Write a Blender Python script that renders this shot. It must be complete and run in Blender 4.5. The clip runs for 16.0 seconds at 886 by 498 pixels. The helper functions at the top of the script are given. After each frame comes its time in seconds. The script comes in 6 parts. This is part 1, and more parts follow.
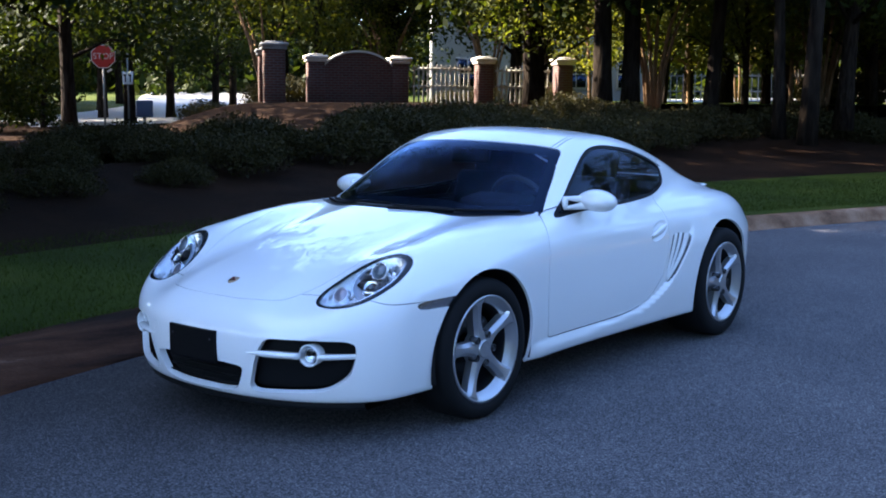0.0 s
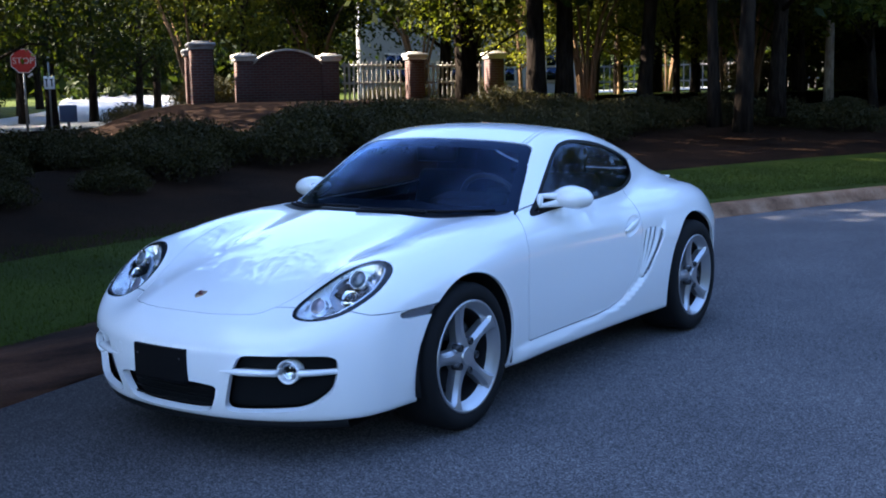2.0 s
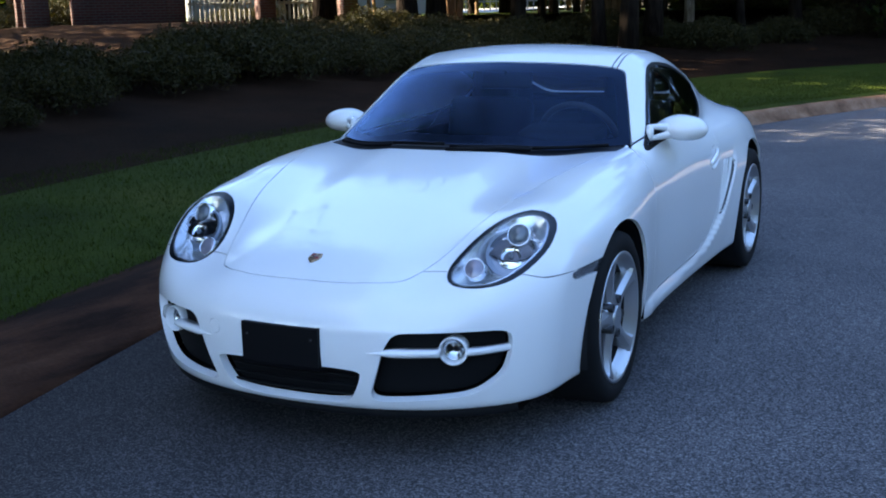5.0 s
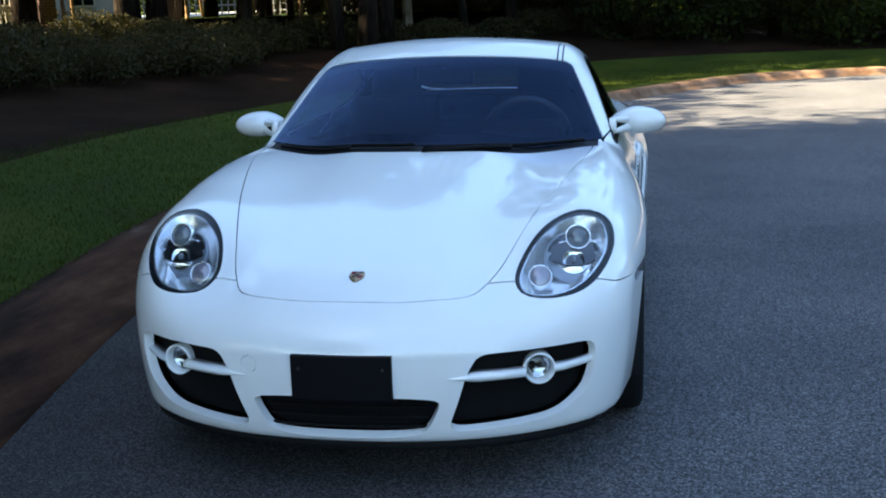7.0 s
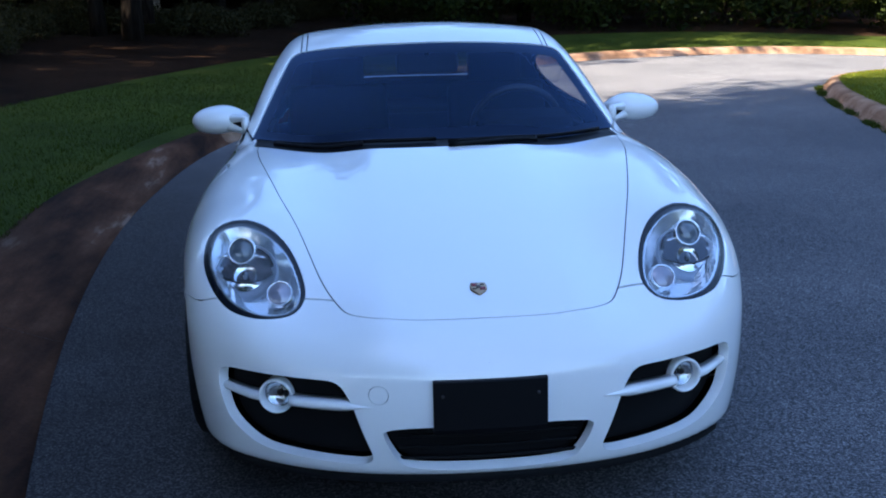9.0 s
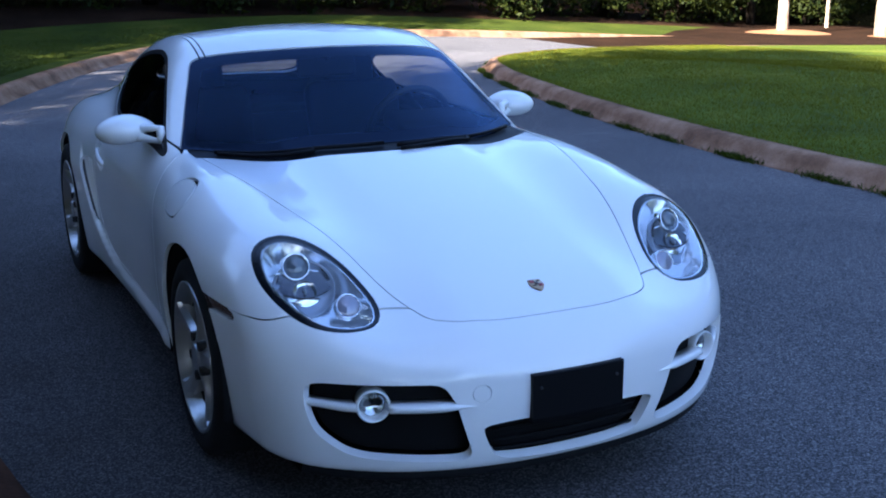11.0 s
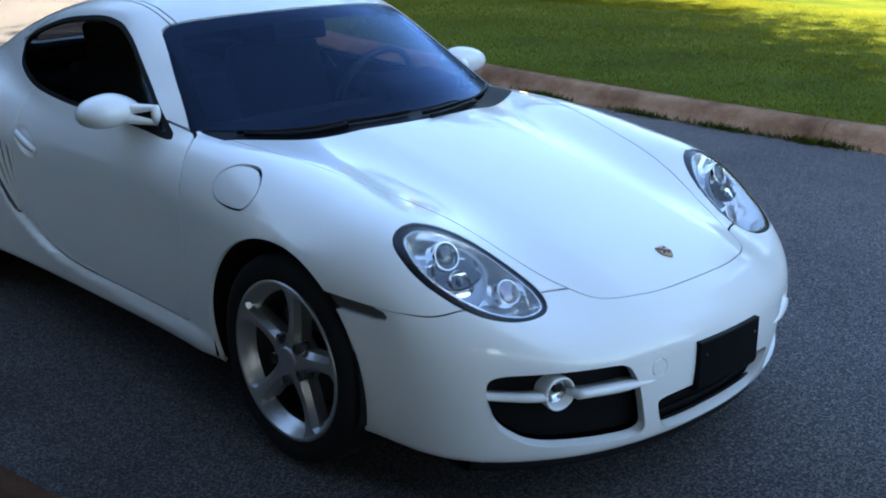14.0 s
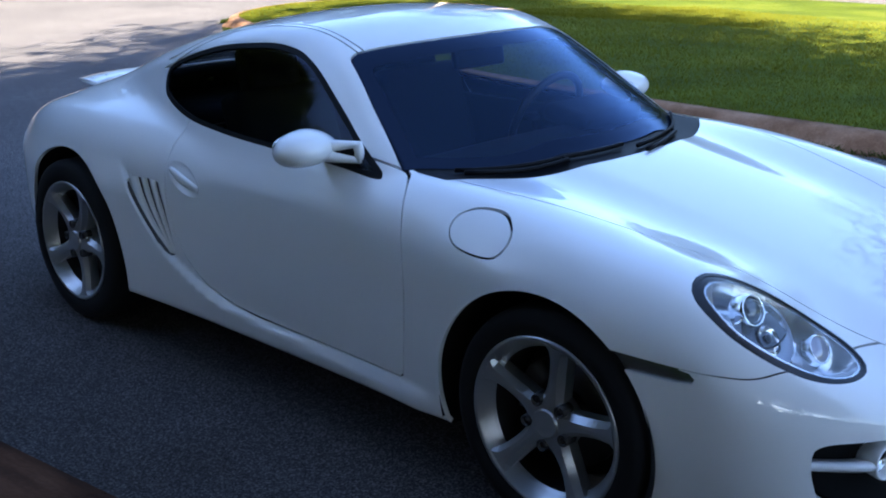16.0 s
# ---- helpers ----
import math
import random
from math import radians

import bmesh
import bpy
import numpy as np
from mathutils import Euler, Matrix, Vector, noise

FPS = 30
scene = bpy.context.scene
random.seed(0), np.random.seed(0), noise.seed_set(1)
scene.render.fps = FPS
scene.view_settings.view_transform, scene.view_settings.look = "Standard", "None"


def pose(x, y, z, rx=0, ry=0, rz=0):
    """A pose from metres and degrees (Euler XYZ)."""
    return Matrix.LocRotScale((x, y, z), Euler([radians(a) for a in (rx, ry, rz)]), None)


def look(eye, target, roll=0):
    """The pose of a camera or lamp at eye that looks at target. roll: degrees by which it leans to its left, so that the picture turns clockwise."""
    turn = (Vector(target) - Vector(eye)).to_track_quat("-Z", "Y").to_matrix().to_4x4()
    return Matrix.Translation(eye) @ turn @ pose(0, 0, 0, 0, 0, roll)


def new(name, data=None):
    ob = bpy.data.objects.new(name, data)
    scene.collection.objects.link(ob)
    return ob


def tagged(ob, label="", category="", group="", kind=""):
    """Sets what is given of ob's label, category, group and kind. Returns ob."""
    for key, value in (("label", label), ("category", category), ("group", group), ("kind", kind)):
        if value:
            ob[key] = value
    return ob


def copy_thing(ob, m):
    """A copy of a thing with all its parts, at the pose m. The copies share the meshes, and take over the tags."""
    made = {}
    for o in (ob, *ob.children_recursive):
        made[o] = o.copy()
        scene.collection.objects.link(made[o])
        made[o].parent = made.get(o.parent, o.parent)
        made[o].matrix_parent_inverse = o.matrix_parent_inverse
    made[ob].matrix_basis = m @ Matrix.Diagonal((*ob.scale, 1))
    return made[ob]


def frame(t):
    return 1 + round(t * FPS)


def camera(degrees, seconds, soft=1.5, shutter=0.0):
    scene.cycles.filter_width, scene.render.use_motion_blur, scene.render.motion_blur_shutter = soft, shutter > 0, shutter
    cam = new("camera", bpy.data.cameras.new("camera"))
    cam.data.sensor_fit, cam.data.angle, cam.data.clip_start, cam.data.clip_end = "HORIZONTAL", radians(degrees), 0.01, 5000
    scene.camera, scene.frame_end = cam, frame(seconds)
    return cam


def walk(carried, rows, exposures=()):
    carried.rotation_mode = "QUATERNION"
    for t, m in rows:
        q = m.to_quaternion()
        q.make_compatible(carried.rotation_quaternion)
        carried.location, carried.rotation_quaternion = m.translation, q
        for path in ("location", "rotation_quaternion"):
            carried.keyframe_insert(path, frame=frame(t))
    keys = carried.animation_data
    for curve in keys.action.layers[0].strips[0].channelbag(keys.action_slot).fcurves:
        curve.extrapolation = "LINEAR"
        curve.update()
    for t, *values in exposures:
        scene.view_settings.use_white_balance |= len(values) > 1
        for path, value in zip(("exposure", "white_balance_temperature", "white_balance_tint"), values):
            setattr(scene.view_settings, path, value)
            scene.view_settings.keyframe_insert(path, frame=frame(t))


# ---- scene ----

# camera and its walk: seconds, place, turn
cam = camera(42.78, 16.0, soft=1.9)
PATH = (
    (0, 3.786, -4.028, 1.442, 82.36, -0.45, 38.50),
    (0.5, 3.790, -4.039, 1.433, 81.77, 0.21, 37.85),
    (1, 3.749, -4.041, 1.425, 81.43, -0.17, 37.95),
    (1.5, 3.673, -4.019, 1.435, 81.54, 0.00, 38.79),
    (2, 3.476, -3.965, 1.447, 82.13, 1.01, 34.73),
    (2.5, 3.289, -3.943, 1.454, 80.65, -0.35, 35.29),
    (3, 3.040, -3.955, 1.470, 79.59, 1.53, 31.20),
    (3.5, 2.784, -3.999, 1.469, 79.44, 1.07, 31.00),
    (4, 2.522, -3.949, 1.461, 79.38, 1.26, 28.94),
    (4.2, 2.394, -3.931, 1.469, 78.62, 0.73, 28.44),
    (6.3, 1.300, -3.977, 1.404, 77.05, 3.57, 15.79),
    (6.5, 1.118, -4.020, 1.436, 76.41, 2.80, 13.56),
    (7, 0.809, -3.945, 1.416, 77.95, 1.60, 9.33),
    (7.5, 0.579, -3.874, 1.437, 77.51, 2.05, 8.38),
    (8, 0.251, -3.845, 1.411, 78.28, 2.05, 2.21),
    (8.5, -0.037, -3.735, 1.433, 76.65, 2.83, -1.34),
    (9, -0.333, -3.661, 1.433, 76.86, 1.30, -5.00),
    (9.2, -0.480, -3.656, 1.447, 76.72, 1.10, -7.82),
    (11.3, -1.744, -3.438, 1.572, 75.48, -0.11, -26.54),
    (11.5, -1.829, -3.421, 1.579, 75.49, -0.90, -26.32),
    (12, -2.020, -3.273, 1.575, 76.02, -0.85, -29.51),
    (12.5, -2.200, -3.094, 1.612, 73.48, -1.15, -33.03),
    (13, -2.398, -2.919, 1.644, 71.57, -0.37, -38.80),
    (13.5, -2.531, -2.770, 1.665, 71.39, -0.12, -41.27),
    (14, -2.624, -2.550, 1.651, 72.13, 0.01, -43.82),
    (14.5, -2.702, -2.331, 1.675, 71.37, 0.16, -44.87),
    (15, -2.814, -2.136, 1.668, 72.72, 0.40, -47.03),
    (15.5, -2.965, -1.930, 1.678, 72.39, -0.30, -46.70),
    (16, -2.986, -1.744, 1.661, 72.74, 0.27, -45.85),
)
walk(cam, [(r[0], pose(*r[1:])) for r in PATH], exposures=((0.0, 3.42, 6100, 14), (4.0, 3.36, 6000, 14), (6.5, 3.38, 7250, 3), (8.0, 3.36, 7000, 4), (9.2, 3.10, 5900, 12), (11.8, 3.15, 5800, 15), (13.5, 3.36, 7050, 6), (15.0, 3.37, 7250, 5), (16.0, 3.23, 6350, 13)))

# world and sun
SUN_DIR = Vector((-0.81, -0.36, 0.69)).normalized()   # towards the sun
world = bpy.data.worlds.new("world")
scene.world = world
world.use_nodes = True
wn = world.node_tree
sky = wn.nodes.new("ShaderNodeTexSky")
sky.sky_type = "NISHITA"
sky.sun_disc = False
sky.air_density, sky.dust_density, sky.ozone_density = 1.0, 1.3, 4.5
sky.sun_elevation = math.asin(SUN_DIR.z)
sky.sun_rotation = math.atan2(SUN_DIR.x, SUN_DIR.y)
wn.links.new(sky.outputs[0], wn.nodes["Background"].inputs[0])
wn.nodes["Background"].inputs[1].default_value = 0.080
sun = new("sun", bpy.data.lights.new("sun", "SUN"))
sun.data.energy, sun.data.angle, sun.data.color = 5.0, radians(0.6), (1.0, 0.87, 0.68)
sun.matrix_world = look((0, 0, 30), Vector((0, 0, 30)) - SUN_DIR)
# ---- materials ----
def mat(name, colour, rough=0.5, metal=0.0, **more):
    m = bpy.data.materials.new(name)
    m.use_nodes = True
    p = m.node_tree.nodes["Principled BSDF"]
    p.inputs["Base Color"].default_value = (*colour, 1)
    p.inputs["Roughness"].default_value = rough
    p.inputs["Metallic"].default_value = metal
    for key, value in more.items():
        p.inputs[key.replace("_", " ")].default_value = value
    return m

def tinted(name, colour, rough=0.02, bare=0.04, shade=(1, 1, 1)):
    """Thin glass: light goes straight through, tinted, and both faces mirror more at a slant."""
    m = bpy.data.materials.new(name)
    m.use_nodes = True
    t = m.node_tree
    t.nodes.remove(t.nodes["Principled BSDF"])
    slant, mix = t.nodes.new("ShaderNodeLayerWeight"), t.nodes.new("ShaderNodeMixShader")
    power, share = t.nodes.new("ShaderNodeMath"), t.nodes.new("ShaderNodeMath")
    see, shine = t.nodes.new("ShaderNodeBsdfTransparent"), t.nodes.new("ShaderNodeBsdfGlossy")
    slant.inputs["Blend"].default_value = 0.5
    power.operation, power.inputs[1].default_value = "POWER", 5.0
    share.operation, share.inputs[1].default_value, share.inputs[2].default_value = "MULTIPLY_ADD", 1.0 - bare, bare
    see.inputs[0].default_value = (*colour, 1)
    shine.inputs["Roughness"].default_value = rough
    shine.inputs["Color"].default_value = (*shade, 1)
    t.links.new(slant.outputs["Facing"], power.inputs[0])
    t.links.new(power.outputs[0], share.inputs[0])
    t.links.new(share.outputs[0], mix.inputs[0])
    t.links.new(see.outputs[0], mix.inputs[1])
    t.links.new(shine.outputs[0], mix.inputs[2])
    t.links.new(mix.outputs[0], t.nodes["Material Output"].inputs[0])
    return m

def inked(name, colour, bare, shade):
    """Black print behind glass: a dark diffuse ground under the same mirror as the clear glass."""
    m = tinted(name, (1, 1, 1), 0.14, bare, shade)
    t = m.node_tree
    ground_ink = t.nodes.new("ShaderNodeBsdfDiffuse")
    ground_ink.inputs[0].default_value = (*colour, 1)
    t.links.new(ground_ink.outputs[0], t.nodes["Mix Shader"].inputs[1])
    return m

WHITE = mat("white_paint", (0.84, 0.84, 0.83), 0.4, Specular_IOR_Level=0.25, Coat_Weight=1.0, Coat_Roughness=0.035, Coat_IOR=1.6)
UNDER = mat("underbody_black", (0.008, 0.008, 0.009), 0.75, Specular_IOR_Level=0.2)
PLASTIC = mat("black_plastic", (0.005, 0.005, 0.006), 0.5, Specular_IOR_Level=0.10)
MESH_BLACK = mat("intake_black", (0.004, 0.004, 0.0045), 0.7, Specular_IOR_Level=0.15)
RUBBER = mat("trim_rubber", (0.004, 0.004, 0.005), 0.5, Specular_IOR_Level=0.1)
RUBBER_TYRE = mat("tyre_rubber", (0.007, 0.007, 0.0075), 0.8, Specular_IOR_Level=0.2)
FRIT = inked("glass_border", (0.003, 0.005, 0.010), 0.042, (0.29, 0.42, 0.70))
LAMP_RIM = mat("lamp_rim_black", (0.008, 0.010, 0.014), 0.25, Specular_IOR_Level=0.4)
ALLOY = mat("silver_alloy", (0.48, 0.49, 0.51), 0.32, 0.78)
STEEL = mat("steel", (0.05, 0.05, 0.053), 0.5, 0.7)
CHROME = mat("chrome", (0.85, 0.86, 0.88), 0.14, 1.0)
SILVER = mat("lamp_silver", (0.74, 0.76, 0.78), 0.18, 0.75)
SHEET = mat("lamp_sheet_silver", (0.30, 0.33, 0.38), 0.35, 0.5)
CALIPER = mat("caliper_grey", (0.04, 0.04, 0.045), 0.5)
LENS = mat("projector_glass", (0.10, 0.12, 0.14), 0.03, 0.0, Coat_Weight=1.0)
CLEAR = tinted("clear_cover", (0.93, 0.95, 0.97))
SMOKE = mat("marker_mirror", (0.42, 0.425, 0.44), 0.15, 0.85)
LAMP_DARK = mat("lamp_dark_chrome", (0.07, 0.075, 0.085), 0.2, 0.85)
BARREL = mat("rim_barrel", (0.05, 0.05, 0.053), 0.5, 0.6)
SIGNAL = mat("signal_lens_smoke", (0.30, 0.27, 0.31), 0.12, 0.3, Coat_Weight=1.0)
FOG_MIRROR = mat("fog_mirror", (0.58, 0.59, 0.61), 0.16, 0.9)
RED_LENS = mat("red_lens", (0.25, 0.01, 0.01), 0.08)
# mirror colour tinted blue to deepen the sky's reflection, also in FRIT and TINT_DARK
TINT = tinted("tinted_screen", (0.64, 0.70, 0.76), rough=0.14, bare=0.050, shade=(0.24, 0.38, 0.68))
TINT_REAR = tinted("tinted_rear", (0.24, 0.27, 0.31), bare=0.04)
TINT_DARK = tinted("tinted_side", (0.62, 0.64, 0.66), bare=0.03, shade=(0.5, 0.6, 0.8))
VENT_SHADE = mat("vent_shade", (0.06, 0.06, 0.063), 0.5)
GOLD = mat("badge_gold", (0.40, 0.28, 0.17), 0.3, 0.85)
BADGE_BROWN = mat("badge_brown", (0.07, 0.035, 0.022), 0.3)
RED_ENAMEL = mat("badge_red", (0.22, 0.03, 0.03), 0.25)
CABIN = mat("cabin_dark", (0.005, 0.0055, 0.007), 0.7, Specular_IOR_Level=0.08)
CABIN_GREY = mat("cabin_grey", (0.022, 0.024, 0.028), 0.45)


def woven(name, build):
    """A node material: build(nodes, link, principled) fills it in."""
    m = bpy.data.materials.new(name)
    m.use_nodes = True
    t = m.node_tree
    build(t, lambda a, b: t.links.new(a, b), t.nodes["Principled BSDF"])
    return m

def noise_at(t, scale, detail=4.0, rough=0.55, coords="Object"):
    c, n = t.nodes.new("ShaderNodeTexCoord"), t.nodes.new("ShaderNodeTexNoise")
    n.inputs["Scale"].default_value, n.inputs["Detail"].default_value, n.inputs["Roughness"].default_value = scale, detail, rough
    t.links.new(c.outputs[coords], n.inputs["Vector"])
    return n.outputs[0]

def ramp(t, value, *stops):
    r = t.nodes.new("ShaderNodeValToRGB")
    while len(r.color_ramp.elements) < len(stops):
        r.color_ramp.elements.new(0.5)
    for e, (at, colour) in zip(r.color_ramp.elements, stops):
        e.position, e.color = at, (*colour, 1)
    t.links.new(value, r.inputs[0])
    return r.outputs[0]

def blend(t, factor, a, b, kind="MIX"):
    n = t.nodes.new("ShaderNodeMix")
    n.data_type, n.blend_type = "RGBA", kind
    for value, socket in ((factor, n.inputs[0]), (a, n.inputs[6]), (b, n.inputs[7])):
        if isinstance(value, (int, float)):
            socket.default_value = value
        elif isinstance(value, tuple):
            socket.default_value = (*value, 1)
        else:
            t.links.new(value, socket)
    return n.outputs[2]

def relief(t, p, height, strength, distance=0.01):
    b = t.nodes.new("ShaderNodeBump")
    b.inputs["Strength"].default_value, b.inputs["Distance"].default_value = strength, distance
    t.links.new(height, b.inputs["Height"])
    t.links.new(b.outputs[0], p.inputs["Normal"])

def asphalt(t, link, p):
    fine = noise_at(t, 128, 3, 0.8)
    stones = t.nodes.new("ShaderNodeTexVoronoi")
    stones.inputs["Scale"].default_value = 95
    link(t.nodes.new("ShaderNodeTexCoord").outputs["Object"], stones.inputs["Vector"])
    big = noise_at(t, 0.55, 5, 0.6)
    speck = ramp(t, fine, (0.38, (0.028, 0.028, 0.030)), (0.51, (0.092, 0.091, 0.096)), (0.64, (0.32, 0.312, 0.315)))
    pebble = ramp(t, stones.outputs["Distance"], (0.1, (0.62, 0.62, 0.62)), (0.6, (0.36, 0.36, 0.36)))
    grain = blend(t, 0.35, speck, pebble, "SOFT_LIGHT")
    worn = ramp(t, big, (0.35, (0.66, 0.66, 0.68)), (0.65, (0.98, 0.96, 0.96)))
    # gutter dirt and the shade beside the kerb, both mixed into the asphalt colour
    dirt_shade, lumps = t.nodes.new("ShaderNodeAttribute"), noise_at(t, 1.7, 6, 0.7)
    dirt_shade.attribute_name = "gutter_dirt_shade"
    amount = blend(t, 1.0, dirt_shade.outputs["Color"], ramp(t, lumps, (0.25, (0.70, 0.70, 0.70)), (0.7, (1.0, 1.0, 1.0))), "MULTIPLY")
    soiled_shaded = blend(t, 0.9, grain, (0.24, 0.19, 0.15), "MULTIPLY")
    link(blend(t, amount, blend(t, 1.0, grain, worn, "MULTIPLY"), soiled_shaded), p.inputs["Base Color"])
    p.inputs["Roughness"].default_value = 0.85
    p.inputs["Specular IOR Level"].default_value = 0.2
    relief(t, p, fine, 0.6, 0.008)

def kerb_of(dark, middle, light):
  def concrete(t, link, p):
    stain, fine = noise_at(t, 2.2, 6, 0.65), noise_at(t, 60, 3, 0.7)
    col = ramp(t, stain, (0.32, dark), (0.5, middle), (0.7, light))
    link(blend(t, 0.4, col, ramp(t, fine, (0.3, (0.5, 0.5, 0.5)), (0.7, (1.2, 1.2, 1.2))), "MULTIPLY"), p.inputs["Base Color"])
    p.inputs["Roughness"].default_value = 0.9
    p.inputs["Specular IOR Level"].default_value = 0.1
    relief(t, p, fine, 0.5, 0.006)
  return concrete

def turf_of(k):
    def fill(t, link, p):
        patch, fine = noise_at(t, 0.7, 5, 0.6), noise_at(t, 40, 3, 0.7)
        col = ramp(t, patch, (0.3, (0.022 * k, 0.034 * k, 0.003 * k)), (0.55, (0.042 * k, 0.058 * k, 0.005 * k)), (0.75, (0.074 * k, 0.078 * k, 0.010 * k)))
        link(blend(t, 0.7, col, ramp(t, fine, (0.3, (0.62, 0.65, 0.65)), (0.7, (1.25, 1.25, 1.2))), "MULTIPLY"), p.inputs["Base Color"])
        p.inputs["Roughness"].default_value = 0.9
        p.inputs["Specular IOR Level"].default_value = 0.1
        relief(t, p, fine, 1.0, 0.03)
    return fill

def mulch(t, link, p):
    patch, fine = noise_at(t, 0.9, 5, 0.6), noise_at(t, 28, 4, 0.75)
    col = ramp(t, patch, (0.3, (0.013, 0.0072, 0.0042)), (0.7, (0.034, 0.018, 0.010)))
    link(blend(t, 0.8, col, ramp(t, fine, (0.3, (0.35, 0.35, 0.35)), (0.7, (1.5, 1.4, 1.3))), "MULTIPLY"), p.inputs["Base Color"])
    p.inputs["Roughness"].default_value = 0.95
    p.inputs["Specular IOR Level"].default_value = 0.05
    relief(t, p, fine, 1.0, 0.04)

def bark_of(dark, light):
    def fill(t, link, p):
        c, s = t.nodes.new("ShaderNodeTexCoord"), t.nodes.new("ShaderNodeMapping")
        s.inputs["Scale"].default_value = (1, 1, 0.18)
        n = t.nodes.new("ShaderNodeTexNoise")
        n.inputs["Scale"].default_value, n.inputs["Detail"].default_value = 14, 5
        link(c.outputs["Object"], s.inputs[0]), link(s.outputs[0], n.inputs["Vector"])
        link(ramp(t, n.outputs[0], (0.35, dark), (0.65, light)), p.inputs["Base Color"])
        p.inputs["Roughness"].default_value = 0.95
        p.inputs["Specular IOR Level"].default_value = 0.05
        relief(t, p, n.outputs[0], 1.0, 0.05)
    return fill

def leaf_of(dark, light, glow=0.45):
    """Leaves: each its own green, with light passing through."""
    def fill(t, link, p):
        isle = t.nodes.new("ShaderNodeNewGeometry").outputs["Random Per Island"]
        col = ramp(t, isle, (0.0, dark), (1.0, light))
        link(col, p.inputs["Base Color"])
        p.inputs["Roughness"].default_value = 0.65
        p.inputs["Specular IOR Level"].default_value = 0.12
        through_leaf, mix = t.nodes.new("ShaderNodeBsdfTranslucent"), t.nodes.new("ShaderNodeMixShader")
        link(blend(t, 1.0, col, (1.5, 1.45, 0.5), "MULTIPLY"), through_leaf.inputs[0])
        mix.inputs[0].default_value = glow
        link(p.outputs[0], mix.inputs[1]), link(through_leaf.outputs[0], mix.inputs[2])
        link(mix.outputs[0], t.nodes["Material Output"].inputs[0])
    return fill

def brickwork(t, link, p):
    b = t.nodes.new("ShaderNodeTexBrick")
    b.inputs["Scale"].default_value = 1.0
    b.inputs["Brick Width"].default_value, b.inputs["Row Height"].default_value, b.inputs["Mortar Size"].default_value = 0.22, 0.075, 0.010
    b.inputs["Color1"].default_value, b.inputs["Color2"].default_value, b.inputs["Mortar"].default_value = (0.055, 0.016, 0.011, 1), (0.080, 0.025, 0.016, 1), (0.085, 0.07, 0.06, 1)
    c, s, x = t.nodes.new("ShaderNodeTexCoord"), t.nodes.new("ShaderNodeSeparateXYZ"), t.nodes.new("ShaderNodeCombineXYZ")
    add = t.nodes.new("ShaderNodeMath")
    link(c.outputs["Object"], s.inputs[0]), link(s.outputs[0], add.inputs[0]), link(s.outputs[1], add.inputs[1])
    link(add.outputs[0], x.inputs[0]), link(s.outputs[2], x.inputs[1]), link(x.outputs[0], b.inputs["Vector"])
    link(b.outputs["Color"], p.inputs["Base Color"])
    p.inputs["Roughness"].default_value = 0.9

def silted(t, link, p):
    """Concrete under brown silt, washed into streaks along the kerb, worn bare in places."""
    c, m = t.nodes.new("ShaderNodeTexCoord"), t.nodes.new("ShaderNodeMapping")
    m.inputs["Scale"].default_value = (5.0, 0.9, 3.0)
    m.inputs["Rotation"].default_value = (0, 0, radians(-8))
    streak = t.nodes.new("ShaderNodeTexNoise")
    streak.inputs["Scale"].default_value, streak.inputs["Detail"].default_value, streak.inputs["Roughness"].default_value = 1.0, 6, 0.6
    link(c.outputs["Object"], m.inputs[0]), link(m.outputs[0], streak.inputs["Vector"])
    fine, blot = noise_at(t, 60, 3, 0.7), noise_at(t, 1.1, 4, 0.6)
    col = ramp(t, streak.outputs[0], (0.36, (0.022, 0.010, 0.006)), (0.52, (0.072, 0.031, 0.016)), (0.63, (0.105, 0.050, 0.028)), (0.72, (0.24, 0.16, 0.12)))
    col = blend(t, 0.8, col, ramp(t, blot, (0.35, (0.55, 0.55, 0.55)), (0.65, (1.25, 1.2, 1.15))), "MULTIPLY")
    link(blend(t, 0.45, col, ramp(t, fine, (0.3, (0.5, 0.5, 0.5)), (0.7, (1.25, 1.25, 1.25))), "MULTIPLY"), p.inputs["Base Color"])
    p.inputs["Roughness"].default_value = 0.9
    p.inputs["Specular IOR Level"].default_value = 0.1
    relief(t, p, fine, 0.5, 0.006)

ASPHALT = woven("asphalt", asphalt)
CONCRETE = woven("kerb_concrete", kerb_of((0.10, 0.052, 0.029), (0.22, 0.125, 0.074), (0.33, 0.21, 0.14)))
STAINED = woven("stained_concrete", silted)
GRASS = woven("turf", turf_of(1.0))
MULCH = woven("mulch", mulch)
SOIL = woven("woodland_soil", mulch)
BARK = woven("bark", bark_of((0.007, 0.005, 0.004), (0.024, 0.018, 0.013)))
# bark lightened so the colour itself shows sun on the trunk
SUNLIT_BARK = woven("sunlit_bark", bark_of((0.22, 0.17, 0.12), (0.42, 0.35, 0.27)))
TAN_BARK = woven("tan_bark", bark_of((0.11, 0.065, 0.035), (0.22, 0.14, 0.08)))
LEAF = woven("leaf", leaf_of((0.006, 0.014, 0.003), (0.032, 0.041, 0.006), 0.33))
# brighter green for part-lit crowns, the light put into the leaf colour
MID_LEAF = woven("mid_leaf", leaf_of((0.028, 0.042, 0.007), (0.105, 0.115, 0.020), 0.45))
HEDGE_LEAF = woven("hedge_leaf", leaf_of((0.017, 0.019, 0.007), (0.048, 0.038, 0.013), 0.2))
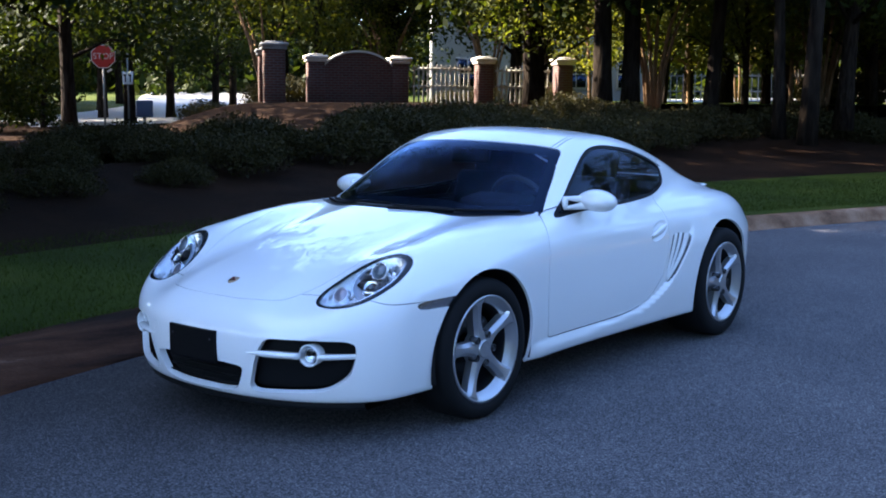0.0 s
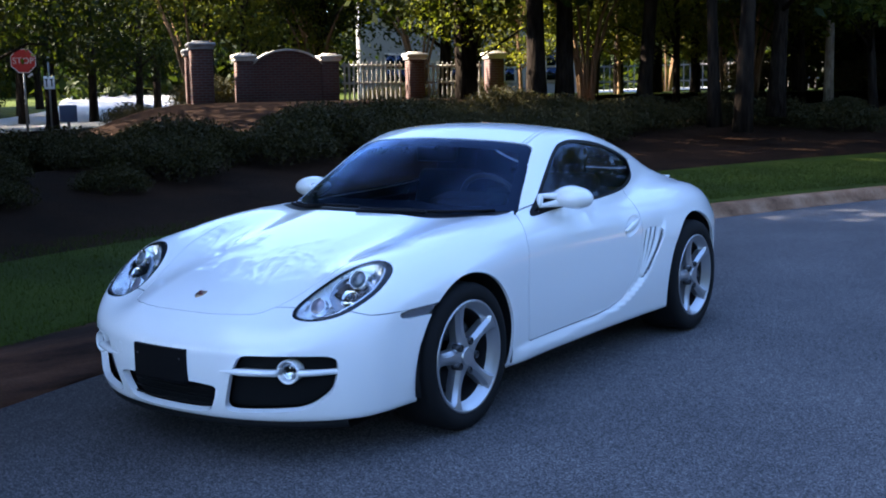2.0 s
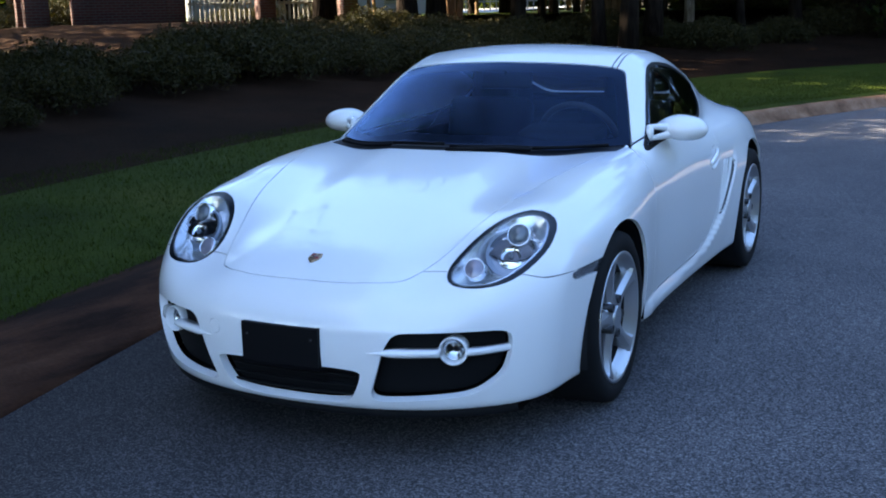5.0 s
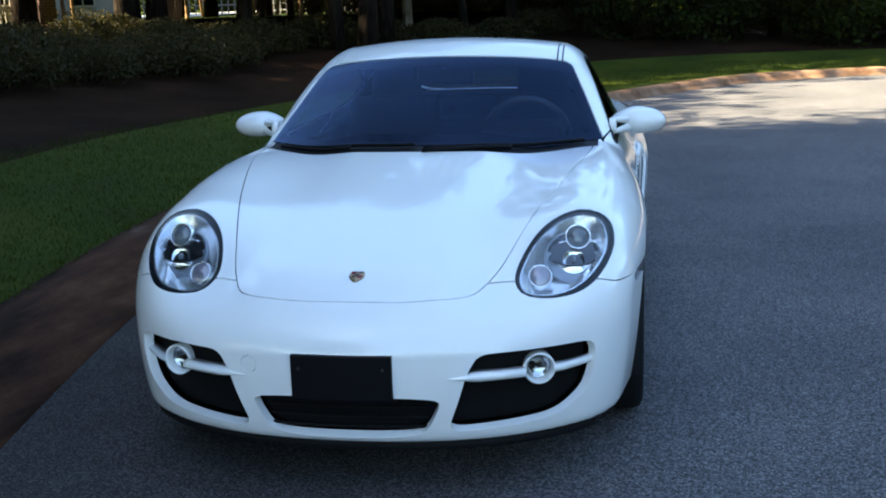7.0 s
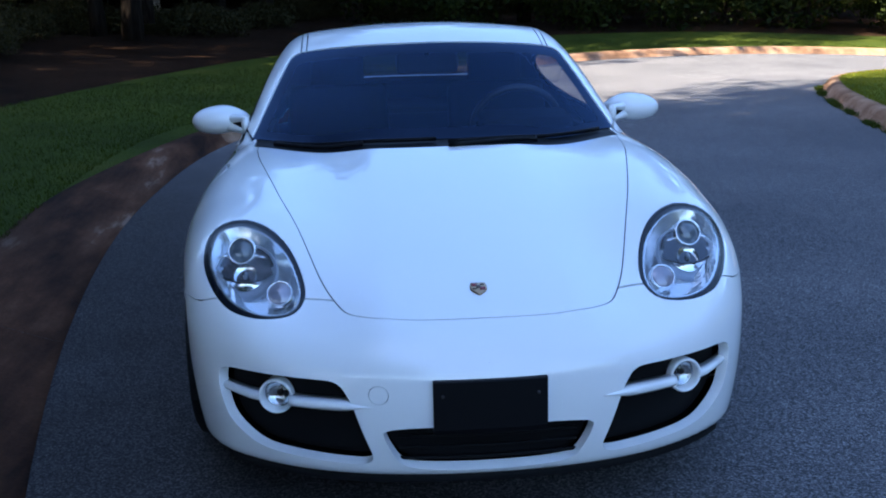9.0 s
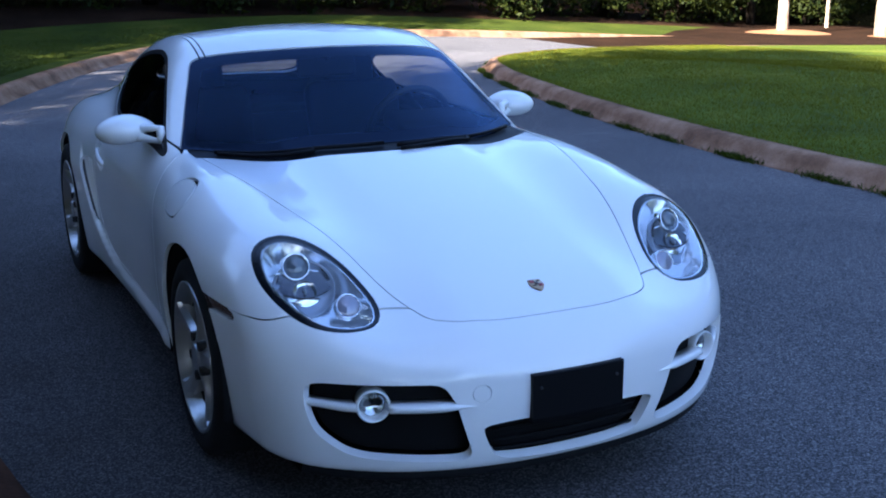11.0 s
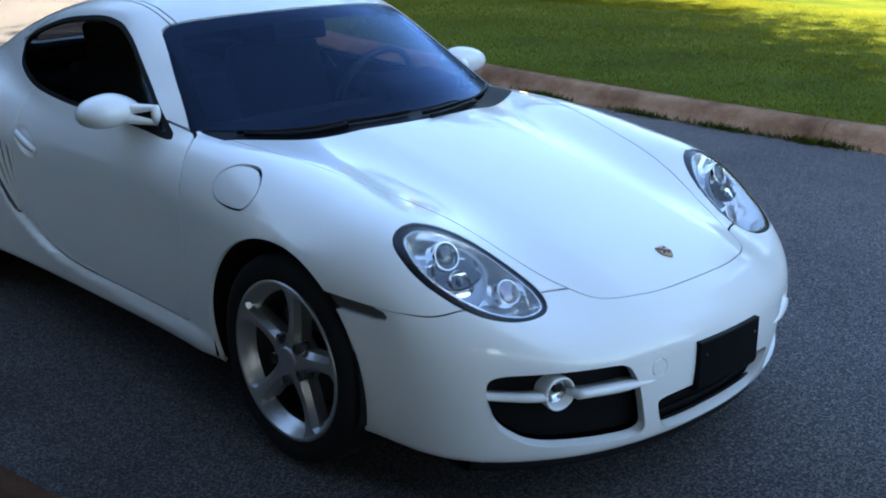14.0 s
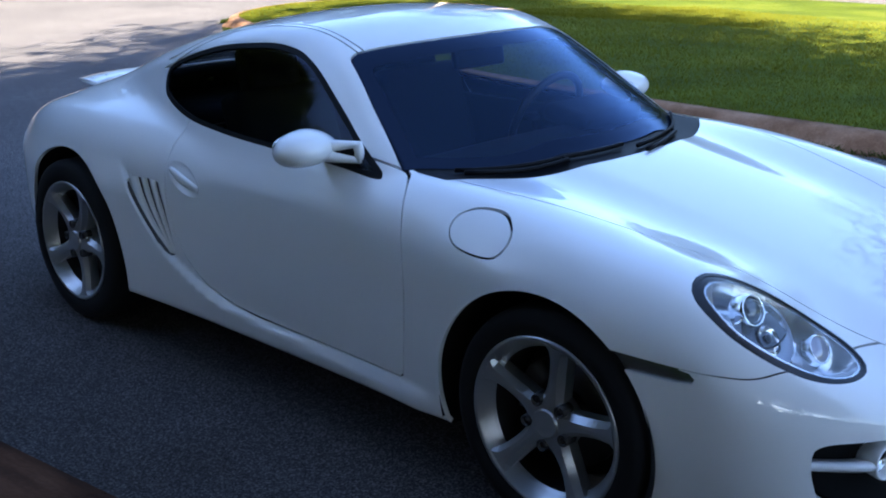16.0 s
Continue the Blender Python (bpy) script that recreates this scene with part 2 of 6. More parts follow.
BLADE = woven("grass_blade", leaf_of((0.017, 0.032, 0.003), (0.048, 0.064, 0.005), 0.3))
# right lawn: brighter, yellower blades and turf with its sunlight put into the colour
SUNNY_BLADE = woven("sunlit_grass_blade", leaf_of((0.080, 0.090, 0.006), (0.125, 0.126, 0.009), 0.35))
SUNNY_TURF = woven("sunlit_turf", turf_of(1.8))
BRICK = woven("brickwork", brickwork)
# yellow-green leaf that carries sunlight in its colour
LEAF_LIT = woven("sunlit_leaf", leaf_of((0.05, 0.065, 0.012), (0.14, 0.14, 0.025), 0.5))
PALE_ROAD = woven("pale_road", lambda t, link, p: link(ramp(t, noise_at(t, 1.5, 5), (0.3, (0.26, 0.25, 0.24)), (0.7, (0.36, 0.35, 0.33))), p.inputs["Base Color"]))
PINE_STRAW = woven("pine_straw", lambda t, link, p: link(ramp(t, noise_at(t, 18, 5, 0.7), (0.3, (0.16, 0.07, 0.03)), (0.7, (0.34, 0.17, 0.08))), p.inputs["Base Color"]))
SIGN_POST = mat("galvanised_post", (0.22, 0.22, 0.21), 0.5, 0.6)
SIGN_WHITE = mat("sign_white", (0.75, 0.74, 0.72), 0.5)
SIGN_RED = mat("sign_red", (0.50, 0.030, 0.025), 0.45)
BOX_BLUE = mat("box_blue", (0.03, 0.05, 0.10), 0.5)
STONE_CAP = woven("cast_stone", lambda t, link, p: link(ramp(t, noise_at(t, 6, 5), (0.3, (0.42, 0.38, 0.32)), (0.7, (0.62, 0.57, 0.50))), p.inputs["Base Color"]))
STONE_GREY = woven("grey_stone", lambda t, link, p: link(ramp(t, noise_at(t, 6, 5), (0.3, (0.16, 0.16, 0.16)), (0.7, (0.26, 0.25, 0.24))), p.inputs["Base Color"]))
FENCE_WHITE = mat("fence_white", (0.36, 0.33, 0.28), 0.7)
FENCE_GREY = mat("fence_grey", (0.17, 0.15, 0.13), 0.8)
SIDING = mat("house_siding", (0.22, 0.215, 0.205), 0.6)
ROOFING = mat("roof_shingle", (0.12, 0.115, 0.11), 0.85)
VAN_WHITE = mat("van_white", (0.78, 0.78, 0.77), 0.25)
CAR_SILVER = mat("car_silver", (0.40, 0.41, 0.42), 0.3, 0.6)
# ---- curves ----
def curve(*knots):
    """A smooth curve through a few (position, value) knots."""
    k = np.array(knots, float)
    px, py = k[:, 0], k[:, 1]
    h = np.diff(px)
    d = np.diff(py) / h
    m = np.concatenate([[d[0]], (d[:-1] * h[1:] + d[1:] * h[:-1]) / (h[1:] + h[:-1]), [d[-1]]])
    def at(v):
        v = np.clip(v, px[0], px[-1])
        i = np.clip(np.searchsorted(px, v) - 1, 0, len(h) - 1)
        u = (v - px[i]) / h[i]
        return ((1 + 2 * u) * (1 - u) ** 2 * py[i] + u * (1 - u) ** 2 * h[i] * m[i]
                + u * u * (3 - 2 * u) * py[i + 1] + u * u * (u - 1) * h[i] * m[i + 1])
    return at

def step(lo, hi, v):
    u = np.clip((v - lo) / (hi - lo), 0, 1)
    return u * u * (3 - 2 * u)

def both(a, b, k):
    """Smooth maximum: the rounded intersection of two solids."""
    h = np.clip(0.5 + 0.5 * (a - b) / k, 0, 1)
    return b + (a - b) * h + k * h * (1 - h)

def either(a, b, k):
    return -both(-a, -b, k)

# ---- the car's body as a solid: x across, y towards the tail, z up; front axle at y = 0 ----
hood_line = curve((-1.0, 0.50), (-0.86, 0.585), (-0.74, 0.638), (-0.45, 0.725), (0, 0.83), (0.4, 0.90), (0.9, 0.93), (2.3, 0.90), (2.9, 0.825), (3.2, 0.77), (3.45, 0.70))
fender_line = curve((-0.9, 0.50), (-0.7, 0.597), (-0.44, 0.748), (-0.1, 0.819), (0.2, 0.860), (0.6, 0.878), (1.4, 0.878), (2.0, 0.897), (2.4, 0.898), (2.8, 0.85), (3.1, 0.75), (3.4, 0.60))
half_width = curve((-1.0, 0.72), (-0.7, 0.775), (-0.45, 0.822), (-0.1, 0.866), (0.25, 0.863), (0.6, 0.838), (1.2, 0.835), (1.8, 0.85), (2.3, 0.876), (2.6, 0.862), (2.9, 0.785), (3.1, 0.70), (3.4, 0.52))
nose_line = curve((0.1, -0.88), (0.18, -0.93), (0.3, -0.965), (0.43, -0.975), (0.52, -0.965), (0.6, -0.93), (0.75, -0.80))
roof_line = curve((-0.4, 0.45), (0.15, 0.775), (0.32, 0.88), (0.65, 1.065), (0.95, 1.218), (1.1, 1.262), (1.4, 1.278), (1.75, 1.240), (2.1, 1.150), (2.5, 1.005), (2.85, 0.875), (3.1, 0.78), (3.6, 0.58))
cabin_width = curve((0.3, 0.77), (0.64, 0.752), (1.2, 0.768), (1.7, 0.752), (2.1, 0.695), (2.5, 0.61), (3.0, 0.53))
scallop_line = curve((0.3, 0.262), (1.2, 0.28), (1.5, 0.315), (1.64, 0.37), (1.75, 0.434), (1.85, 0.53), (1.97, 0.67), (2.08, 0.80), (2.3, 1.2))

def lower_solid(p):
    x, y, z = np.abs(p[:, 0]), p[:, 1], p[:, 2]
    s = step(0.24, 0.64, x)
    bow = np.where(x < 0.64, 0.45, 1.3)
    top = (hood_line(y) - 0.10 * x * x) * (1 - s) + (fender_line(y) - bow * (x - 0.64) ** 2) * s
    side = half_width(y) - 0.55 * np.clip(z - 0.6, 0, 1) ** 2 - 0.35 * np.clip(0.5 - z, 0, 1) ** 2
    side = side + 0.022 * step(0.020, -0.020, z - scallop_line(y)) * step(0.35, 0.5, y) * step(0.74, 0.60, z)
    low = both((z - top) * 0.92, x - side, 0.13)
    nose = nose_line(z) + 0.30 * x ** 2 + 0.45 * x ** 4
    low = both(low, nose - y, 0.07)
    tail = 3.33 - 0.22 * x ** 2 - 0.35 * x ** 4 - 0.5 * np.clip(z - 0.62, 0, 1) ** 2 - 0.4 * np.clip(0.5 - z, 0, 1) ** 2
    low = both(low, y - tail, 0.09)
    return both(low, 0.188 - 0.008 * step(-0.25, -0.6, y) - z, 0.03)

def cabin_solid(p):
    x, y, z = np.abs(p[:, 0]), p[:, 1], p[:, 2]
    front = step(1.9, 1.0, y)
    cab = (z - roof_line(y - 0.42 * x * x * front) + 0.15 * x * x) * 0.85
    cab = both(cab, (x - cabin_width(y) + 0.46 * (z - 0.86) + 0.25 * np.clip(z - 0.86, 0, 1) ** 2) * 0.9, 0.06)
    return both(cab, 0.72 - z, 0.02)

def body_solid(p):
    return either(lower_solid(p), cabin_solid(p), 0.012 + 0.10 * step(1.7, 2.5, p[:, 1]))

# ---- building helpers ----
def part(name, bm, material, parent=None, label="", smooth=True):
    """Links a bmesh as one mesh object, as a thing or under one."""
    me = bpy.data.meshes.new(name)
    bm.to_mesh(me)
    bm.free()
    me.materials.append(material)
    if smooth:
        me.shade_smooth()
    ob = new(name, me)
    ob.parent = parent
    if label:
        ob["label"] = label
    return ob

def mesh_part(name, pts, faces, material, parent=None, label="", smooth=True):
    me = bpy.data.meshes.new(name)
    me.from_pydata(np.asarray(pts, float).tolist(), [], [list(map(int, f)) for f in faces])
    me.materials.append(material)
    if smooth:
        me.shade_smooth()
    ob = new(name, me)
    ob.parent = parent
    if label:
        ob["label"] = label
    return ob

def thing(name, at, label, category, group=""):
    ob = new(name)
    ob.matrix_world = at
    ob.empty_display_size = 0.2
    return tagged(ob, label, category, group)

def box(bm, size, m=Matrix(), bevel=0.0, segments=2):
    geo = bmesh.ops.create_cube(bm, size=1, matrix=m @ Matrix.Diagonal((*size, 1)))
    if bevel:
        vs = geo["verts"]
        es = list({e for v in vs for e in v.link_edges})
        bmesh.ops.bevel(bm, geom=es, offset=bevel, segments=segments, affect="EDGES", profile=0.6)
    return bm

def rod(bm, a, b, r0, r1=None, n=10, caps=True):
    a, b = Vector(a), Vector(b)
    m = Matrix.Translation((a + b) / 2) @ (b - a).to_track_quat("Z", "Y").to_matrix().to_4x4()
    bmesh.ops.create_cone(bm, cap_ends=caps, segments=n, radius1=r0, radius2=r0 if r1 is None else r1, depth=(b - a).length, matrix=m)
    return bm

def ball(bm, r, m, u=24, v=14):
    bmesh.ops.create_uvsphere(bm, u_segments=u, v_segments=v, radius=r, matrix=m)
    return bm

def lathe(bm, profile, m=Matrix(), n=48, closed=False):
    """Turns a profile of (distance, radius) round the local x axis."""
    rings = []
    for d, r in profile:
        rings.append([bm.verts.new(m @ Vector((d, r * math.cos(2 * math.pi * i / n), r * math.sin(2 * math.pi * i / n)))) for i in range(n)])
    pairs = list(zip(rings, rings[1:])) + ([(rings[-1], rings[0])] if closed else [])
    for p, q in pairs:
        for i in range(n):
            bm.faces.new((p[i], p[(i + 1) % n], q[(i + 1) % n], q[i]))
    return bm

def tube(bm, path, r, n=8, flat=1.0):
    """A tube along a few points, r a number or one a point."""
    pts = [Vector(p) for p in path]
    rr = [float(v) for v in (r if isinstance(r, (list, tuple)) else [r] * len(pts))]
    rings = []
    for i, p in enumerate(pts):
        way = (pts[min(i + 1, len(pts) - 1)] - pts[max(i - 1, 0)]).normalized()
        up = Vector((0, 0, 1)) if abs(way.z) < 0.9 else Vector((0, 1, 0))
        s = way.cross(up).normalized()
        u = s.cross(way)
        rings.append([bm.verts.new(p + rr[i] * (math.cos(2 * math.pi * k / n) * s + flat * math.sin(2 * math.pi * k / n) * u)) for k in range(n)])
    for p, q in zip(rings, rings[1:]):
        for k in range(n):
            bm.faces.new((p[k], p[(k + 1) % n], q[(k + 1) % n], q[k]))
    bm.faces.new(rings[0][::-1]), bm.faces.new(rings[-1])
    return bm

# ---- a skin of triangles that can be cut along smooth lines ----
class Skin:
    def __init__(self, v, n, t):
        self.v, self.n, self.t = v, n, t

    def tidy(self):
        used, back = np.unique(self.t, return_inverse=True)
        return Skin(self.v[used], self.n[used], back.reshape(-1, 3))

    def keep(self, rule):
        """The triangles whose middle the rule holds for."""
        return Skin(self.v, self.n, self.t[rule(self.v[self.t].mean(1))]).tidy()

    def cut(self, values):
        """Cuts along the line where the values change sign: (the part below nought, the rest)."""
        f = np.where(np.abs(values) < 1e-7, 1e-7, values)
        t = self.t
        neg = f[t] < 0
        c = neg.sum(1)
        lo, hi = [t[c == 3]], [t[c == 0]]
        count = len(self.v)
        keys, ends = [], []
        def turned(tri, flag):
            k = flag.argmax(1)[:, None]
            return np.take_along_axis(tri, (k + np.arange(3)) % 3, 1)
        one, two = turned(t[c == 1], neg[c == 1]), turned(t[c == 2], ~neg[c == 2])
        edge = np.concatenate([one[:, [0, 1]], one[:, [0, 2]], two[:, [0, 1]], two[:, [0, 2]]])
        if not len(edge):
            return Skin(self.v, self.n, lo[0]).tidy(), Skin(self.v, self.n, hi[0]).tidy()
        edge.sort(1)
        uniq, back = np.unique(edge, axis=0, return_inverse=True)
        back = back.ravel() + count
        a, b = uniq.T
        w = (f[a] / (f[a] - f[b]))[:, None]
        v = np.concatenate([self.v, self.v[a] * (1 - w) + self.v[b] * w])
        m = self.n[a] * (1 - w) + self.n[b] * w
        n = np.concatenate([self.n, m / np.linalg.norm(m, axis=1, keepdims=True)])
        k, l = len(one), len(two)
        e1, e2, g1, g2 = back[:k], back[k:2 * k], back[2 * k:2 * k + l], back[2 * k + l:]
        lo += [np.stack([one[:, 0], e1, e2], 1), np.stack([g1, two[:, 1], two[:, 2]], 1), np.stack([g1, two[:, 2], g2], 1)]
        hi += [np.stack([e1, one[:, 1], one[:, 2]], 1), np.stack([e1, one[:, 2], e2], 1), np.stack([two[:, 0], g1, g2], 1)]
        return Skin(v, n, np.concatenate(lo)).tidy(), Skin(v, n, np.concatenate(hi)).tidy()

    def sunk(self, depth):
        """The same skin moved inwards."""
        return Skin(self.v - self.n * np.asarray(depth).reshape(-1, 1), self.n, self.t)

    def lipped(self, depth):
        """With its open edges folded inwards."""
        e = np.concatenate([self.t[:, [0, 1]], self.t[:, [1, 2]], self.t[:, [2, 0]]])
        s = np.sort(e, 1)
        _, first, num = np.unique(s, axis=0, return_index=True, return_counts=True)
        rim = e[first[num == 1]]
        if not len(rim):
            return self
        ids, back = np.unique(rim, return_inverse=True)
        back = back.reshape(-1, 2)
        p, q = self.v[ids], self.n[ids]
        away = np.zeros_like(p)
        out = np.cross(p[back[:, 1]] - p[back[:, 0]], q[back[:, 0]])
        np.add.at(away, back[:, 0], out)
        np.add.at(away, back[:, 1], out)
        away /= np.linalg.norm(away, axis=1, keepdims=True) + 1e-9
        k, m = len(self.v), len(ids)
        a, b = back[:, 0] + k, back[:, 1] + k
        fold = np.concatenate([np.stack([b, a, a + m], 1), np.stack([b, a + m, b + m], 1)])
        return Skin(np.concatenate([self.v, p, p - q * depth]), np.concatenate([self.n, away, away]), np.concatenate([self.t, fold]))

    def faced(self):
        """With its normals taken from its triangles."""
        e1, e2 = self.v[self.t[:, 1]] - self.v[self.t[:, 0]], self.v[self.t[:, 2]] - self.v[self.t[:, 0]]
        n = np.zeros_like(self.v)
        for k in range(3):
            np.add.at(n, self.t[:, k], np.cross(e1, e2))
        return Skin(self.v, n / (np.linalg.norm(n, axis=1, keepdims=True) + 1e-12), self.t)

    def finer(self):
        """Each triangle split into four."""
        t = self.t
        e = np.sort(np.concatenate([t[:, [0, 1]], t[:, [1, 2]], t[:, [2, 0]]]), 1)
        uniq, back = np.unique(e, axis=0, return_inverse=True)
        k, m = len(self.v), len(t)
        back = back.ravel() + k
        a, b, c = back[:m], back[m:2 * m], back[2 * m:]
        n = self.n[uniq].sum(1)
        tri = np.concatenate([np.stack([t[:, 0], a, c], 1), np.stack([a, t[:, 1], b], 1), np.stack([c, b, t[:, 2]], 1), np.stack([a, b, c], 1)])
        return Skin(np.concatenate([self.v, self.v[uniq].mean(1)]), np.concatenate([self.n, n / np.linalg.norm(n, axis=1, keepdims=True)]), tri)

    def joined(self, other):
        return Skin(np.concatenate([self.v, other.v]), np.concatenate([self.n, other.n]), np.concatenate([self.t, other.t + len(self.v)]))

def skin_part(name, s, material, parent, label="", lip=0.0):
    if lip:
        s = s.lipped(lip)
    me = bpy.data.meshes.new(name)
    me.from_pydata(s.v.tolist(), [], s.t.tolist())
    me.materials.append(material)
    me.shade_smooth()
    me.normals_split_custom_set_from_vertices(s.n.tolist())
    ob = new(name, me)
    ob.parent = parent
    if label:
        ob["label"] = label
    return ob

def loop(*knots, rounds=3, through_knots=False):
    """A closed smooth outline from a few knots; returns its signed distance, negative inside."""
    q = np.array(knots, float)
    if through_knots:
        p0, p1, p2, p3 = np.roll(q, 1, 0), q, np.roll(q, -1, 0), np.roll(q, -2, 0)
        u = np.linspace(0, 1, 10, endpoint=False)[None, :, None]
        q = (0.5 * (2 * p1[:, None] + (p2 - p0)[:, None] * u + (2 * p0 - 5 * p1 + 4 * p2 - p3)[:, None] * u ** 2
                    + (3 * p1 - p0 - 3 * p2 + p3)[:, None] * u ** 3)).reshape(-1, 2)
    else:
        for _ in range(rounds):
            r = np.roll(q, -1, 0)
            q = np.stack([q * 0.8 + r * 0.2, q * 0.2 + r * 0.8], 1).reshape(-1, 2)
    a, b = q, np.roll(q, -1, 0)
    def at(x, y):
        best, odd = np.full(len(x), 9.0), np.zeros(len(x), bool)
        for (ax, ay), (bx, by) in zip(a, b):
            dx, dy = bx - ax, by - ay
            h = np.clip(((x - ax) * dx + (y - ay) * dy) / (dx * dx + dy * dy + 1e-12), 0, 1)
            best = np.minimum(best, np.hypot(x - ax - h * dx, y - ay - h * dy))
            if ay != by:
                odd ^= ((ay > y) != (by > y)) & (x < (bx - ax) * (y - ay) / (by - ay) + ax)
        return np.where(odd, -best, best)
    return at

def net(solid, n_front=100, n_mid=190, n_rear=50, n_round=280, y0=-0.30, y1=2.70, zc=0.5):
    """Meets the solid with rays from a line along its middle."""
    turn = np.concatenate([-(1 - np.arange(n_front) / n_front) * math.pi / 2 * 0.9995, np.zeros(n_mid), (np.arange(n_rear) + 1) / n_rear * math.pi / 2 * 0.9995])[:, None]
    at = np.concatenate([np.full(n_front, y0), np.linspace(y0, y1, n_mid), np.full(n_rear, y1)])[:, None]
    th = np.linspace(0, 2 * math.pi, n_round, endpoint=False)[None, :]
    way = np.stack([np.cos(turn) * np.sin(th), np.sin(turn) + 0 * th, np.cos(turn) * np.cos(th)], -1).reshape(-1, 3)
    org = np.stack([0 * turn + 0 * th, at + 0 * th, zc + 0 * turn + 0 * th], -1).reshape(-1, 3)
    lo, hi = np.zeros(len(way)), np.full(len(way), 1.3)
    for _ in range(24):
        mid = (lo + hi) / 2
        inside = solid(org + way * mid[:, None]) < 0
        lo, hi = np.where(inside, mid, lo), np.where(inside, hi, mid)
    v = org + way * lo[:, None]
    e = 2e-3
    n = np.stack([solid(v + d) - solid(v - d) for d in np.eye(3) * e], 1)
    n /= np.linalg.norm(n, axis=1, keepdims=True)
    m = len(turn)
    i, j = np.meshgrid(np.arange(m - 1), np.arange(n_round), indexing="ij")
    a, b = i * n_round + j, i * n_round + (j + 1) % n_round
    c, d = b + n_round, a + n_round
    t = np.concatenate([np.stack([a, d, c], -1).reshape(-1, 3), np.stack([a, c, b], -1).reshape(-1, 3)])
    g = np.einsum("ij,ij->i", np.cross(v[t[:, 1]] - v[t[:, 0]], v[t[:, 2]] - v[t[:, 0]]), n[t[:, 0]]).sum()
    return Skin(v, n, t if g > 0 else t[:, ::-1].copy())

# ---- lie of the land ----
def base(x, y):
    """The street falls away gently towards +x, the side street more than the lawn."""
    r = np.asarray(x, float) - 8.0
    fall = 0.033 + 0.030 * step(12.3, 15.0, np.asarray(y, float) + 0.0 * r)
    return -fall * 0.5 * (r + np.sqrt(r * r + 3.0)) * step(-40, -10, r)

def path_of(*knots, spacing=0.35):
    """An even walk along a smooth line through a few knots: places and the direction to the left."""
    k = np.array(knots, float)
    s = np.concatenate([[0], np.cumsum(np.hypot(*np.diff(k, axis=0).T))])
    fx, fy = curve(*zip(s, k[:, 0])), curve(*zip(s, k[:, 1]))
    q = np.arange(0, s[-1], spacing)
    p = np.stack([fx(q), fy(q)], 1)
    d = np.gradient(p, axis=0)
    d /= np.linalg.norm(d, axis=1, keepdims=True)
    return q, p, np.stack([-d[:, 1], d[:, 0]], 1)

left_s, left_p, left_n = path_of((24, -30), (10, -20), (4.6, -14), (1.1, -8), (-0.45, -4), (-1.15, -1.2), (-1.53, 1), (-1.74, 4.5), (-1.55, 7), (-0.95, 9), (-0.2, 11), (0.7, 13), (1.8, 15), (3.2, 16.8), (5.2, 18.0), (8.5, 18.8), (14, 19.3), (30, 20), (70, 21))
right_s, right_p, right_n = path_of((34, -30), (18, -20), (11.2, -14), (7, -8), (5.2, -4), (4.42, 0), (4.33, 3), (4.5, 5), (5.05, 8), (5.6, 10), (6.3, 11.5), (7.6, 12.4), (10, 12.9), (20, 13.4), (70, 15))
right_n = -right_n

def bank_height(d, y):
    """Height of the planted bank beside the road, d metres out from the kerb."""
    return 0.13 + 0.030 * np.clip(d, 0, 4) + 0.42 * step(3.0, 8.0, d) + 0.60 * step(8.5, 16, d)

def dip(x, y):
    """The bank falls towards the side street beyond the gate, and sags where the hedge is low."""
    sag = 0.75 * step(-8.5, -13, np.asarray(x, float)) * step(18, 12.5, np.asarray(y, float)) * step(0, 4, np.asarray(y, float))
    return sag * step(-27, -21, np.asarray(x, float)) + 0.95 * step(0, 1, (-(np.asarray(x) + 20.8) * 0.94 - (np.asarray(y) - 18.3) * 0.33) / 4)

def ribbon(name, p, n, offs, zs, material, lo=0, hi=None, smooth=True, parent=None, lift=None):
    """A band along a path: for each step out (offs) a height (zs, a number or one a place)."""
    full = np.ones(len(p))
    p, n = p[lo:hi], n[lo:hi]
    pts = []
    for o, z in zip(offs, zs):
        o, z = (np.asarray(o, float) * full)[lo:hi], (np.asarray(z, float) * full)[lo:hi]
        q = p + n * o[:, None]
        pts.append(np.column_stack([q, z + base(q[:, 0], q[:, 1]) - dip(q[:, 0], q[:, 1])]))
    pts = np.stack(pts, 1)
    m, k = pts.shape[:2]
    i, j = np.meshgrid(np.arange(m - 1), np.arange(k - 1), indexing="ij")
    a = (i * k + j).ravel()
    faces = np.stack([a, a + 1, a + k + 1, a + k], 1)
    return mesh_part(name, pts.reshape(-1, 3), faces, material, parent, smooth=smooth)

# asphalt road, one sheet
gx = np.concatenate([np.arange(-4, 4, 0.25), np.arange(4, 12, 0.5), np.arange(12, 71, 2)])
gy = np.concatenate([np.arange(-32, -8, 0.5), np.arange(-8, 16, 0.25), np.arange(16, 22.01, 0.5)])
X, Y = np.meshgrid(gx, gy, indexing="ij")
k = len(gy)
i, j = np.meshgrid(np.arange(len(gx) - 1), np.arange(k - 1), indexing="ij")
a = (i * k + j).ravel()
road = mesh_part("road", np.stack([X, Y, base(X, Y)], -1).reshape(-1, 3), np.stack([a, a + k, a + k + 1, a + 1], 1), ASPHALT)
# gutter dirt plus painted shade beside the bank and car, thinning out over the asphalt
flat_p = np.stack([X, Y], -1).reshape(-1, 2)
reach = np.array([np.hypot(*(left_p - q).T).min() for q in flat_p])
dirt_shade_attr = road.data.attributes.new("gutter_dirt_shade", "FLOAT", "POINT")
